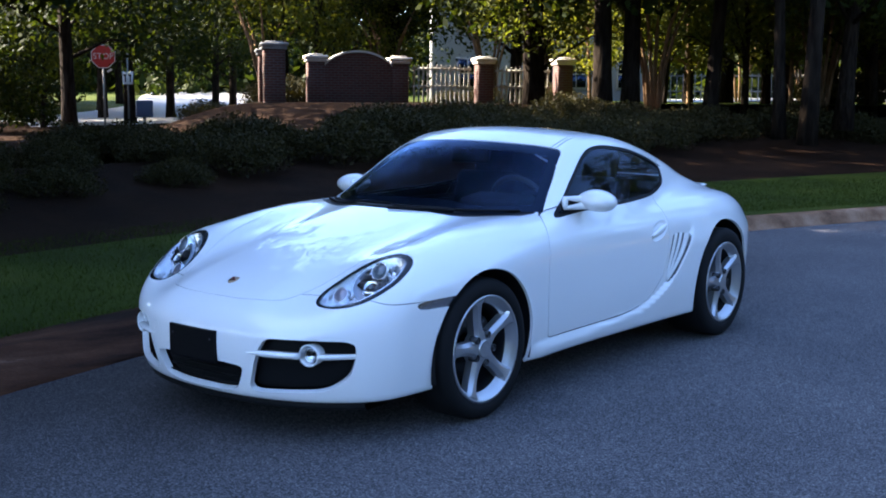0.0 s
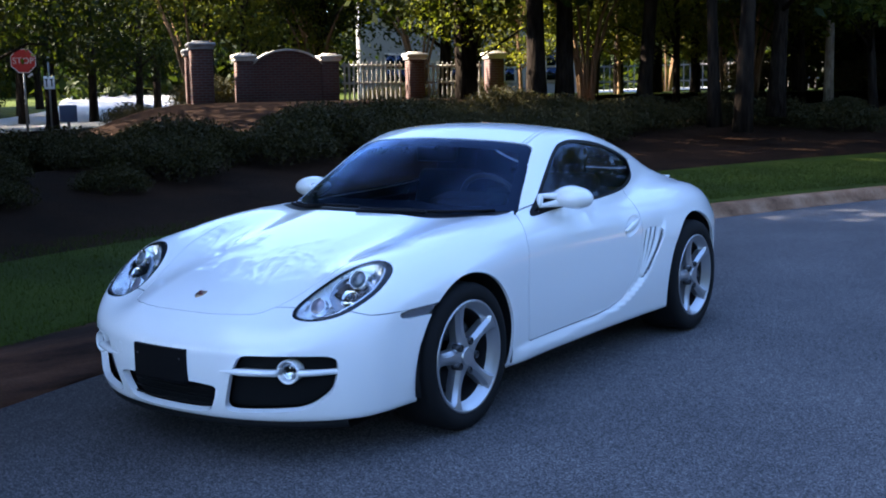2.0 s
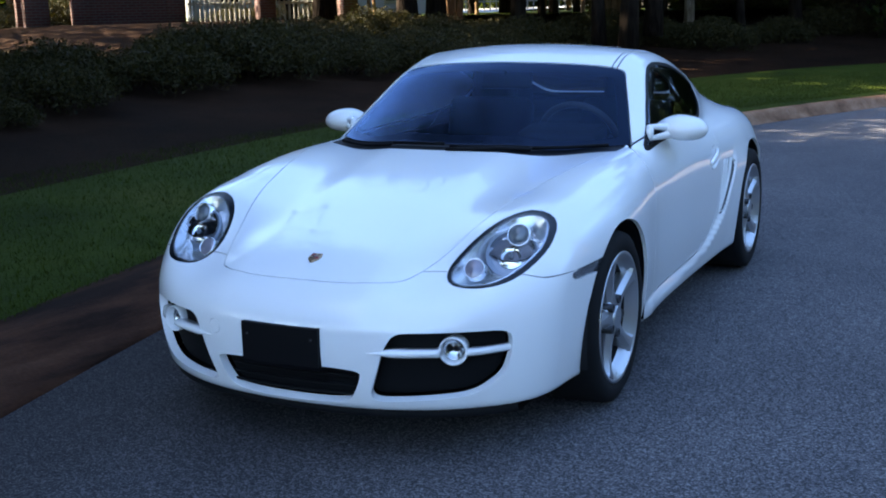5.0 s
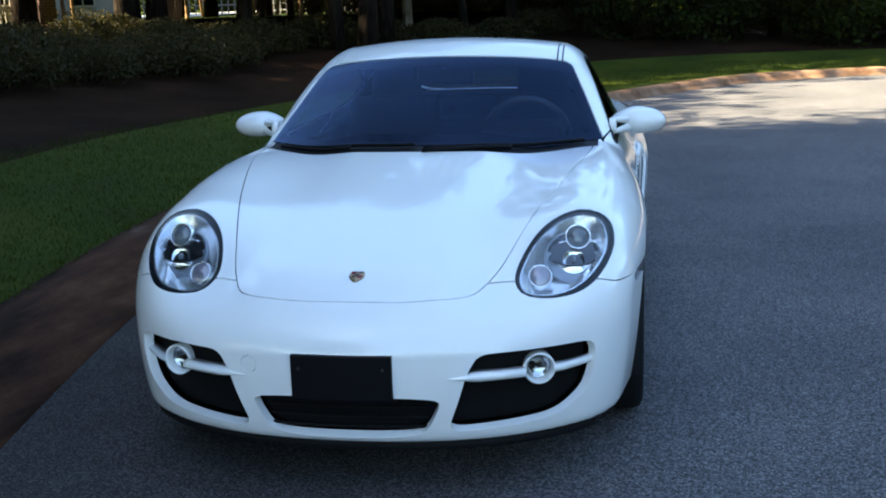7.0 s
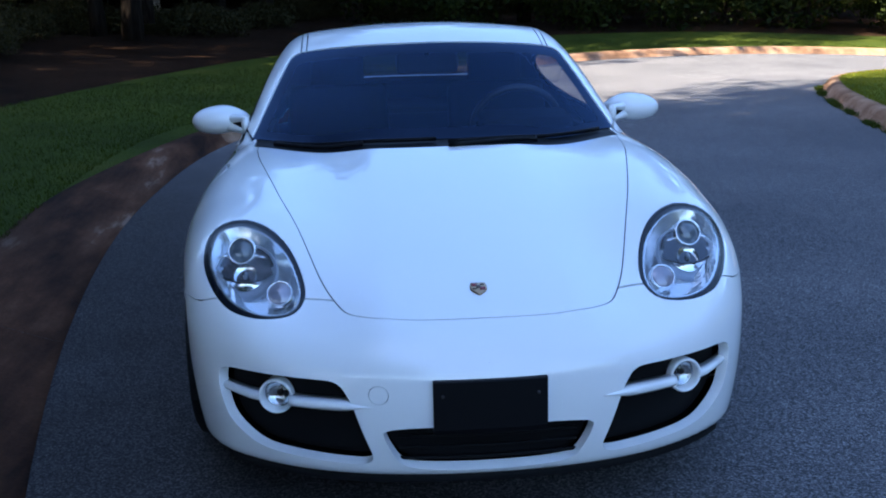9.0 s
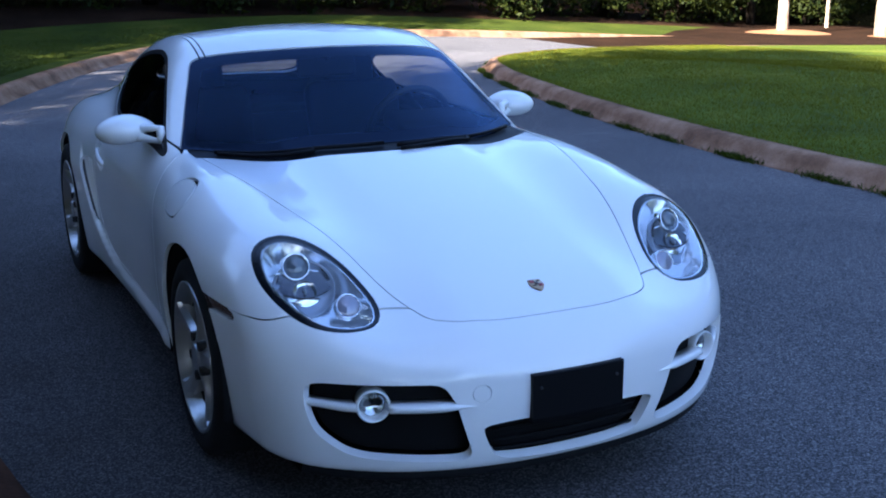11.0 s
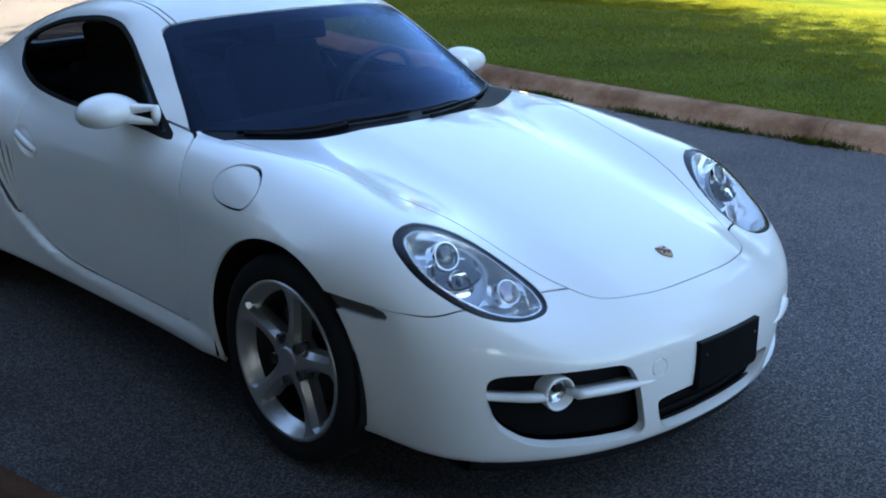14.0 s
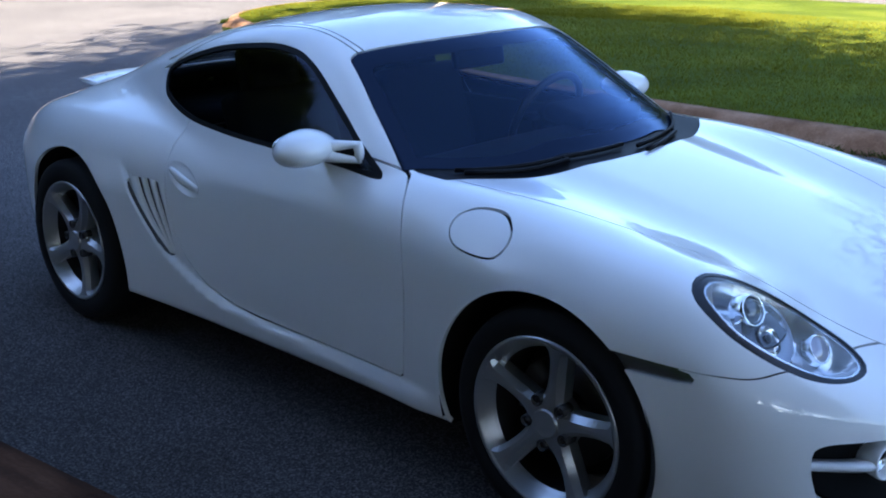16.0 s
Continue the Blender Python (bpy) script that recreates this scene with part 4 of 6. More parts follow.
for c in range(19):
    k = near_right + 24 + int(c * 2.45) + int(g.integers(0, 2))
    q = right_p[k] + right_n[k] * (-0.05 + 0.04 * g.random())
    m = int(260 + 620 * g.random() ** 2)
    d = right_p[k + 1] - right_p[k]
    d /= np.linalg.norm(d)
    foot = np.column_stack([q + d * g.normal(size=(m, 1)) * 0.14 + g.normal(size=(m, 2)) * 0.025, np.full(m, 0.005 + float(base(*q)))])
    a = g.uniform(0, 6.28, m)
    side = np.column_stack([np.cos(a), np.sin(a), 0 * a]) * 0.005
    tip = foot + np.column_stack([g.normal(size=(m, 2)) * 0.7, np.ones(m) * 0.9]) * (0.018 + 0.045 * g.random((m, 1)))
    vs.append(np.stack([foot - side, foot + side, tip], 1).reshape(-1, 3))
vs = np.concatenate(vs)
tagged(quads_part("weeds", vs, np.arange(len(vs)).reshape(-1, 3), BLADE), "tufts of weeds growing along the gutter", "weeds", kind="stuff")
# ---- beyond the planting: street, sign, gate, fence, house ----
street_line = [(-62, -16, -0.2), (-48, 2, 0.05), (-34.5, 20.0, 0.32), (-27, 38, 1.0), (-20, 60, 1.6)]
lane_line = [(-35, 22.5, 0.33), (-43, 34, 0.75), (-62, 50, 1.35), (-82, 67, 2.0), (-112, 92, 2.9)]
def far_strip(name, line, offs, lift, material, label, category):
    k = np.array(line, float)
    s = np.concatenate([[0], np.cumsum(np.hypot(*np.diff(k[:, :2], axis=0).T))])
    q = np.linspace(0, s[-1], 50)
    p = np.stack([curve(*zip(s, k[:, c]))(q) for c in range(3)], 1)
    d = np.gradient(p[:, :2], axis=0)
    d /= np.linalg.norm(d, axis=1, keepdims=True)
    n = np.stack([-d[:, 1], d[:, 0]], 1)
    pts = np.stack([np.column_stack([p[:, :2] + n * o, p[:, 2] + lift]) for o in offs], 1)
    m, w = pts.shape[:2]
    i, j = np.meshgrid(np.arange(m - 1), np.arange(w - 1), indexing="ij")
    a = (i * w + j).ravel()
    return tagged(mesh_part(name, pts.reshape(-1, 3), np.stack([a, a + w, a + w + 1, a + 1], 1), material), label, category, kind="structure")
far_strip("street", street_line, (-3.6, 0, 3.6), 0.012, PALE_ROAD, "sunlit pale side street", "road")
far_strip("lane", lane_line, (-4.0, 0, 4.0), 0.02, PALE_ROAD, "sunlit pale street running away", "road")
far_strip("verge", street_line, (3.5, 6, 14), -0.02, GRASS, "grass verge beside the street", "verge")
far_strip("verge_far", lane_line, (-30, -12, -3.9, 3.9, 12, 30), -0.03, GRASS, "grass verges along the far street", "verge")
def slab(name, corners, z, material, label, category):
    bm = bmesh.new()
    bm.faces.new([bm.verts.new((x, y, z)) for x, y in corners])
    bmesh.ops.subdivide_edges(bm, edges=bm.edges, cuts=6, use_grid_fill=True)
    return tagged(part(name, bm, material), label, category, kind="structure")
slab("lawn_behind_fence", ((-33, 36), (-14.3, 24.8), (-5.7, 22.4), (-2, 31), (-14, 62), (-36, 56)), 1.32, GRASS, "sunlit lawn behind the fence", "lawn")

# stop sign
toward = Vector((3.8, -4.0, 0)) - Vector((-25.7, 16.6, 0))
face = math.atan2(toward.y, toward.x)
sign = thing("stop_sign", Matrix.Translation((-25.7, 16.6, 0.42)) @ Matrix.Rotation(face, 4, "Z"), "red octagonal stop sign on a grey metal post", "sign")
bm = bmesh.new()
rod(bm, (0, 0, -0.3), (0, 0, 2.5), 0.032, 0.032, 8)
part("post", bm, SIGN_POST, sign, "grey galvanised post")
def octagon(bm, r, x0, x1):
    lo = [bm.verts.new((x0, r * math.cos(math.pi / 8 + k * math.pi / 4), 2.16 + r * math.sin(math.pi / 8 + k * math.pi / 4))) for k in range(8)]
    hi = [bm.verts.new((x1, r * math.cos(math.pi / 8 + k * math.pi / 4), 2.16 + r * math.sin(math.pi / 8 + k * math.pi / 4))) for k in range(8)]
    bm.faces.new(hi), bm.faces.new(lo[::-1])
    for k in range(8):
        bm.faces.new((lo[k], lo[(k + 1) % 8], hi[(k + 1) % 8], hi[k]))
bm = bmesh.new()
octagon(bm, 0.375, 0.035, 0.042)
part("border", bm, SIGN_WHITE, sign, "white border", smooth=False)
bm = bmesh.new()
octagon(bm, 0.350, 0.042, 0.045)
part("face", bm, SIGN_RED, sign, "red face", smooth=False)
words = bpy.data.curves.new("letters", "FONT")
words.body, words.size, words.align_x, words.align_y, words.extrude = "STOP", 0.25, "CENTER", "CENTER", 0.001
tmp = new("letters", words)
flat = bpy.data.meshes.new_from_object(tmp.evaluated_get(bpy.context.evaluated_depsgraph_get()))
bpy.data.objects.remove(tmp)
flat.transform(Matrix.Translation((0.048, 0, 2.16)) @ Matrix.Rotation(radians(90), 4, "Z") @ Matrix.Rotation(radians(90), 4, "X"))
flat.materials.clear()
flat.materials.append(SIGN_WHITE)
letters = new("letters", flat)
letters.parent = sign
bm = bmesh.new()
box(bm, (0.006, 0.16, 0.07), pose(0.04, 0.17, 1.74, 35, 0, 0))
part("small_plate", bm, SIGN_WHITE, sign)
# second sign with unreadable marks
arrow_sign = thing("arrow_sign", Matrix.Translation((-28.5, 19.5, 0.6)) @ Matrix.Rotation(face, 4, "Z"), "small white sign with dark marks on a post", "sign")
bm = bmesh.new()
rod(bm, (0, 0, -0.3), (0, 0, 2.3), 0.03, 0.03, 8)
part("post", bm, SIGN_POST, arrow_sign)
bm = bmesh.new()
box(bm, (0.006, 0.34, 0.42), pose(0.036, 0, 1.40), 0.002, 1)
part("face", bm, SIGN_WHITE, arrow_sign)
for y in (-0.08, 0.08):
    bm = bmesh.new()
    box(bm, (0.004, 0.04, 0.22), pose(0.042, y, 1.38))
    box(bm, (0.004, 0.10, 0.05), pose(0.042, y - 0.01, 1.50))
    part("mark", bm, PLASTIC, arrow_sign)
bin_box = thing("street_box", Matrix.Translation((-25.1, 17.6, 0.45)) @ Matrix.Rotation(face, 4, "Z"), "dark blue metal street box on a post", "box")
bm = bmesh.new()
rod(bm, (0, 0, -0.2), (0, 0, 0.35), 0.05)
part("post", bm, SIGN_POST, bin_box)
bm = bmesh.new()
box(bm, (0.45, 0.50, 0.50), pose(0, 0, 0.58), 0.03)
part("body", bm, BOX_BLUE, bin_box)

# gate pillars of brick
def pillar(x, y, wide, tall, foot, cap_mat, label):
    p = thing("brick_pillar", Matrix.Translation((x, y, foot)) @ Matrix.Rotation(radians(52), 4, "Z"), label, "pillar", "gate pillars")
    bm = bmesh.new()
    box(bm, (wide, wide, tall), pose(0, 0, tall / 2 - 0.2), 0.008, 1)
    part("shaft", bm, BRICK, p, "red brick shaft")
    bm = bmesh.new()
    box(bm, (wide + 0.10, wide + 0.10, 0.09), pose(0, 0, tall - 0.155), 0.015, 1)
    box(bm, (wide + 0.18, wide + 0.18, 0.10), pose(0, 0, tall - 0.065), 0.02, 1)
    box(bm, (wide * 0.8, wide * 0.8, 0.05), pose(0, 0, tall + 0.01), 0.015, 1)
    part("cap", bm, cap_mat, p, "stepped cast stone cap")
    return p
pillar(-20.3, 18.5, 0.60, 1.75, 1.2, STONE_GREY, "tall dark brick gate pillar with a grey cap")
pillar(-20.2, 20.07, 0.50, 1.45, 1.2, STONE_CAP, "brick gate pillar with a pale stone cap")
pillar(-18.7, 22.1, 0.50, 1.42, 1.2, STONE_CAP, "brick gate pillar with a pale stone cap")
pillar(-17.0, 24.1, 0.48, 1.45, 1.2, STONE_CAP, "brick fence pillar with a pale stone cap")
pillar(-15.3, 25.9, 0.48, 1.45, 1.2, STONE_CAP, "brick fence pillar with a pale stone cap")
pillar(-21.4, 19.2, 0.42, 1.62, 1.2, STONE_GREY, "grey stone gate pillar behind the brick one")
# arched brick wall between two pillars
wall = thing("arched_wall", Matrix.Translation((-19.45, 21.08, 1.2)) @ Matrix.Rotation(math.atan2(2.03, 1.5), 4, "Z"), "brick entrance wall with an arched top", "wall")
half = 1.08
tops = [(half * (-1 + 2 * i / 24), 1.02 + 0.52 * max(0.0, 1 - (-1 + 2 * i / 24) ** 2) ** 0.7) for i in range(25)]
for name, m, lift, thick in (("brickwork", BRICK, 0.0, 0.17), ("coping", STONE_CAP, 0.05, 0.22)):
    bm = bmesh.new()
    rows = []
    for x, z in tops:
        rows.append([bm.verts.new((x, sy * thick, zz)) for sy, zz in (((-1, -0.2), (-1, z), (1, z), (1, -0.2)) if name == "brickwork" else ((-1, z + 0.004), (-1, z + 0.06), (1, z + 0.06), (1, z + 0.004)))])
    for p, q in zip(rows, rows[1:]):
        for k in range(4):
            bm.faces.new((p[k], p[(k + 1) % 4], q[(k + 1) % 4], q[k]))
    bm.faces.new(rows[0]), bm.faces.new(rows[-1][::-1])
    bmesh.ops.recalc_face_normals(bm, faces=bm.faces)
    part(name, bm, m, wall, smooth=False)
# picket fences
def fence(a, b, foot, count, tall, material, label):
    a, b = Vector((*a, 0)), Vector((*b, 0))
    f = thing("picket_fence", Matrix.Translation((a.x, a.y, foot)) @ Matrix.Rotation(math.atan2(b.y - a.y, b.x - a.x), 4, "Z"), label, "fence")
    length = (b - a).length
    for z in (0.55, 0.98 * tall - 0.12):
        bm = bmesh.new()
        box(bm, (length, 0.04, 0.08), pose(length / 2, 0, z))
        part("rail", bm, material, f)
    me = None
    for c in range(count):
        x = length * (c + 0.5) / count
        if me is None:
            bm = bmesh.new()
            box(bm, (0.055, 0.022, tall - 0.10), pose(0, -0.032, (tall - 0.10) / 2))
            box(bm, (0.038, 0.022, 0.05), pose(0, -0.032, tall - 0.078))
            box(bm, (0.018, 0.022, 0.04), pose(0, -0.032, tall - 0.035))
            ob = part("picket", bm, material, f, smooth=False)
            me = ob.data
        else:
            ob = new("picket", me)
            ob.parent = f
        ob.location.x = x
    return f
fence((-18.5, 22.45), (-17.3, 23.85), 1.22, 13, 1.22, FENCE_WHITE, "white picket fence between brick pillars")
fence((-16.8, 24.4), (-15.6, 25.65), 1.22, 12, 1.18, FENCE_WHITE, "white picket fence between brick pillars")
fence((-27, 50), (-8, 54), 1.3, 60, 1.5, FENCE_GREY, "weathered grey fence across the far lawn")

# house behind the fence
house = thing("house", Matrix.Translation((-29, 45, 1.2)) @ Matrix.Rotation(radians(40), 4, "Z"), "pale two-storey house with a grey roof behind the trees", "house")
bm = bmesh.new()
box(bm, (11, 8, 5.4), pose(0, 0, 2.7))
part("wall", bm, SIDING, house, "pale horizontal siding", smooth=False)
bm = bmesh.new()
v = [bm.verts.new(c) for c in ((-5.9, -4.5, 5.3), (5.9, -4.5, 5.3), (5.9, 4.5, 5.3), (-5.9, 4.5, 5.3), (-4.2, 0, 8.0), (4.2, 0, 8.0))]
for f in ((0, 1, 5, 4), (2, 3, 4, 5), (1, 2, 5), (3, 0, 4), (3, 2, 1, 0)):
    bm.faces.new([v[k] for k in f])
part("roof", bm, ROOFING, house, "grey shingle roof", smooth=False)
for x in (-3.8, -1.2, 1.4, 3.9):
    for z in (1.4, 4.1):
        bm = bmesh.new()
        box(bm, (1.1, 0.08, 1.5), pose(x, -4.02, z), 0.01, 1)
        win = part("window", bm, FENCE_WHITE, house, "white-framed window")
        for dx in (-0.25, 0.25):
            for dz in (-0.34, 0.34):
                bm = bmesh.new()
                box(bm, (0.44, 0.03, 0.60), pose(x + dx, -4.06, z + dz))
                part("pane", bm, FRIT, win)

# many-stemmed myrtles with pale bark
def build_myrtle(seed, tall, stems, leaves, label):
    g = np.random.default_rng(seed)
    tree = thing("crape_myrtle", Matrix(), label, "tree")
    cents, rads = [], []
    for c in range(stems):
        a = 2 * math.pi * c / stems + g.random()
        bm = bmesh.new()
        tip = (tall * 0.26 * math.cos(a), tall * 0.26 * math.sin(a), tall * (0.62 + 0.1 * g.random()))
        tube(bm, [(0.14 * math.cos(a), 0.14 * math.sin(a), -0.1), (0.25 * math.cos(a), 0.25 * math.sin(a), tall * 0.2), (tall * 0.12 * math.cos(a), tall * 0.12 * math.sin(a), tall * 0.42), tip], [0.06, 0.05, 0.04, 0.018], 7)
        part("stem", bm, TAN_BARK, tree)
        for k in range(5):
            cents.append((tip[0] + g.normal() * 0.55, tip[1] + g.normal() * 0.55, tip[2] + 0.9 * g.random() * tall * 0.25)), rads.append(0.62)
    v, f = leaf_cloud(cents, rads, 90, 0.075, 0.8, seed)
    quads_part("crown", v, f, leaves, tree)
    return tree
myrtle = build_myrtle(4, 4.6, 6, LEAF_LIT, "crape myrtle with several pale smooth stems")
myrtle.matrix_basis = pose(-9.4, 20.7, 1.2)
for x, y, z, r, s in ((-25.6, 23.1, 0.9, 1.0, 1.25), (-20.0, 28.5, 1.3, 2.0, 1.1), (-6.6, 24.2, 1.2, 3.0, 1.0), (-17.5, 44, 1.35, 4.0, 1.1), (-13.5, 41, 1.35, 5.0, 1.1), (-23.5, 27.0, 1.2, 0.4, 1.15)):
    place(myrtle, x, y, z, r, s)
# low end of the hedge towards the side street
for c, (x, y, r) in enumerate(((-11.5, 7.3, 0.85), (-12.6, 9.1, 0.85), (-12.9, 10.3, 0.9), (-11.0, 6.2, 0.8), (-13.6, 8.2, 0.8), (-14.2, 10.0, 0.85), (-14.6, 11.6, 0.9), (-12.4, 6.6, 0.75), (-13.4, 11.6, 0.9), (-15.8, 12.6, 0.85), (-10.2, 5.2, 0.75))):
    place(hedge_b, x, y, 0.72 - float(dip(x, y)) + 0.30 * float(step(8, 12, np.array(y))), c * 2.1, r)
# shrubs along the far verge and behind the gate
for x, y, z, s in ((-22.4, 21.0, 1.1, 1.2), (-29.2, 27.0, 0.7, 1.2), (-24.5, 19.6, 0.55, 0.9), (-31.5, 31, 0.8, 1.3), (-16.2, 26.4, 1.25, 0.8), (-17.6, 24.9, 1.25, 0.6), (-18.3, 24.1, 1.25, 0.5), (-38, 40, 0.9, 1.6), (-8.0, 30.0, 1.3, 1.3), (-4.5, 29, 1.2, 1.3), (-1, 31, 1.1, 1.4)):
    place(hedge_a, x, y, z, x * 3.1, s)
# lit hedge and beds at the far side of the lawn
for c, (x, y, s) in enumerate(((26.4, 27.4, 1.1), (27.5, 26.5, 1.2), (28.6, 25.6, 1.15), (29.6, 24.8, 1.1))):
    place(hedge_a, x, y, float(base(x, y)) + 0.15, c * 1.7, s, "clipped green hedge in the sun beyond the lawn")
for x, y, r in ((20.4, 20.9, 1.9), (22.4, 19.0, 2.2)):
    bm = bmesh.new()
    ball(bm, 1.0, Matrix.Translation((x, y, float(base(x, y)) + 0.02)) @ Matrix.Diagonal((r, r * 0.8, 0.34, 1)), 28, 12)
    bmesh.ops.delete(bm, geom=[w for w in bm.verts if w.co.z < float(base(x, y)) - 0.15], context="VERTS")
    tagged(part("mulch_bed", bm, PINE_STRAW), "low mound of orange-brown pine straw mulch", "mulch bed", kind="structure")

# parked vehicles down the slope
def vehicle(name, label, at, paint, length, tall, wide, nose, deck):
    car_ = thing(name, at, label, "car")
    bm = bmesh.new()
    prof = [(-length / 2, 0.35), (-length / 2 + 0.02, 0.8), (-length / 2 + nose, 0.98), (-length / 2 + nose + 0.6, tall), (length / 2 - deck - 0.35, tall), (length / 2 - deck + 0.1, 1.05), (length / 2 - 0.02, 0.95), (length / 2, 0.4)]
    rows = []
    for sx, squeeze in ((-1, 0.80), (-1, 1.0), (1, 1.0), (1, 0.80)):
        rows.append([bm.verts.new((sx * wide / 2 * (squeeze if z > 1.1 else (0.96 if squeeze < 1 else 1.0)), y, z if squeeze < 1 or z < 1.1 else z - 0.12)) for y, z in prof])
    for p, q in zip(rows, rows[1:]):
        for k in range(len(prof)):
            bm.faces.new((p[k], p[(k + 1) % len(prof)], q[(k + 1) % len(prof)], q[k]))
    bm.faces.new(rows[0]), bm.faces.new(rows[-1][::-1])
    bmesh.ops.recalc_face_normals(bm, faces=bm.faces)
    bmesh.ops.bevel(bm, geom=list(bm.edges), offset=0.05, segments=2, affect="EDGES")
    part("body", bm, paint, car_)
    for sx in (-1, 1):
        for y0, y1 in ((-length / 2 + nose + 0.35, -0.1), (0.05, length / 2 - deck - 0.35)):
            bm = bmesh.new()
            box(bm, (0.03, y1 - y0, 0.42), pose(sx * wide * 0.475, (y0 + y1) / 2, tall - 0.42, 0, -sx * 8, 0), 0.012, 1)
            part("window", bm, FRIT, car_)
        for y in (-length * 0.31, length * 0.30):
            bm = bmesh.new()
            lathe(bm, [(-0.12, 0.1), (-0.11, 0.32), (0.08, 0.32), (0.11, 0.28), (0.10, 0.2)], Matrix.Translation((sx * (wide / 2 - 0.09), y, 0.32)) @ Matrix.Rotation(0 if sx > 0 else math.pi, 4, "Z"), 24)
            w = part("wheel", bm, RUBBER_TYRE, car_)
            bm = bmesh.new()
            lathe(bm, [(0.07, 0.21), (0.10, 0.19), (0.10, 0.0005)], Matrix.Translation((sx * (wide / 2 - 0.09), y, 0.32)) @ Matrix.Rotation(0 if sx > 0 else math.pi, 4, "Z"), 20)
            part("rim", bm, ALLOY, w)
    return car_
vehicle("van", "white van parked down the slope beyond the lawn", Matrix.Translation((44.0, 38.2, -2.55)) @ Matrix.Rotation(radians(38), 4, "Z"), VAN_WHITE, 4.9, 1.85, 1.9, 0.9, 0.1)
vehicle("suv", "silver sport utility car parked beyond the lawn", Matrix.Translation((44.2, 34.6, -2.65)) @ Matrix.Rotation(radians(30), 4, "Z"), CAR_SILVER, 4.7, 1.70, 1.85, 1.2, 0.1)

# far woods all round
g = np.random.default_rng(21)
cents, rads = [], []
for c in range(620):
    a = 2 * math.pi * (c + g.random()) / 620
    ring = 62 + 55 * g.random()
    if 1.9 < a < 2.75:
        ring = 78 + 45 * g.random()
    h = g.random() ** 1.3 * (17 if ring > 75 else 14)
    cents.append((ring * math.cos(a), ring * math.sin(a), 0.5 + h)), rads.append(2.2 + 1.8 * g.random())
for c in range(420):
    x = -40 + 100 * g.random()
    cents.append((x, 33 + 0.1 * max(0.0, x) + 16 * g.random() + (24 if x < -9 else 0), -0.5 + 5.5 * g.random() ** 1.5)), rads.append(1.8 + g.random())
for c in range(260):
    a = 2 * math.pi * (c + g.random()) / 260
    ring = 88 + 14 * g.random()
    cents.append((ring * math.cos(a), ring * math.sin(a), 0.5 + 11 * g.random())), rads.append(3.6)
for c in range(200):
    a = radians(116 + 46 * g.random())
    ring = 93 + 14 * g.random()
    cents.append((ring * math.cos(a), ring * math.sin(a), 7.5 * g.random())), rads.append(3.4)
low = lambda c: (c[0], c[1], 0.3 * c[2] if c[1] < -0.55 * math.hypot(c[0], c[1]) else c[2])   # lower woods behind the nose
v, f = leaf_cloud([low(c) for c in cents], rads, 150, 0.50, 0.8, 22)
cents, rads = [], []
for c in range(420):
    a = 2 * math.pi * (c + g.random()) / 420
    ring = 100 + 14 * g.random()
    cents.append((ring * math.cos(a), ring * math.sin(a), 1.0 + 15 * g.random() ** 1.2)), rads.append(4.5)
w, h = leaf_cloud([low(c) for c in cents], rads, 130, 1.15, 0.8, 23)
f = np.concatenate([f, h + len(v)])
v = np.concatenate([v, w])
tagged(quads_part("far_woods", v, f, LEAF), "distant dark green woodland", "woods", kind="stuff")
# ---- the sports car ----
car = thing("sports_car", Matrix(), "glossy white two-door sports coupe parked on the asphalt road", "car")
LEFT, RIGHT = (lambda c: c[:, 0] > 0), (lambda c: c[:, 0] <= 0)

wheel_front, wheel_rear = (0.0, 0.325), (2.405, 0.335)
headlight_loop = loop((0.660, -0.359), (0.585, -0.392), (0.523, -0.467), (0.482, -0.566), (0.466, -0.667), (0.497, -0.731), (0.580, -0.737), (0.662, -0.692), (0.724, -0.599), (0.757, -0.485), (0.738, -0.389), through_knots=True)
hood_loop = loop((-0.3, -0.856), (0.1, -0.855), (0.2, -0.846), (0.285, -0.826), (0.358, -0.778), (0.398, -0.69), (0.425, -0.615), (0.475, -0.44), (0.545, -0.19), (0.60, 0.05), (0.642, 0.25), (0.665, 0.50), (0.6, 0.9), (-0.3, 0.9), rounds=3)
fog_loop = loop((0.706, 0.452), (0.573, 0.456), (0.469, 0.457), (0.385, 0.456), (0.352, 0.40), (0.327, 0.32), (0.290, 0.219), (0.45, 0.226), (0.605, 0.238), (0.685, 0.30), (0.708, 0.38), rounds=3)
mouth_loop = loop((-0.3, 0.336), (0.280, 0.336), (0.266, 0.285), (0.228, 0.216), (0.1, 0.203), (-0.3, 0.203), rounds=3)
screen_loop = loop((-0.3, 0.76), (0.735, 0.76), (0.712, 0.85), (0.66, 0.95), (0.61, 1.05), (0.58, 1.105), (0.545, 1.17), (0.45, 1.188), (0.33, 1.200), (0.15, 1.210), (-0.3, 1.216), rounds=3)
window_loop = loop((0.655, 0.845), (0.82, 0.94), (0.94, 1.022), (1.11, 1.127), (1.235, 1.178), (1.39, 1.193), (1.68, 1.163), (1.90, 1.106), (2.03, 1.05), (1.98, 0.96), (1.85, 0.922), (1.7, 0.897), (1.4, 0.880), (1.1, 0.873), (0.88, 0.866), rounds=3)
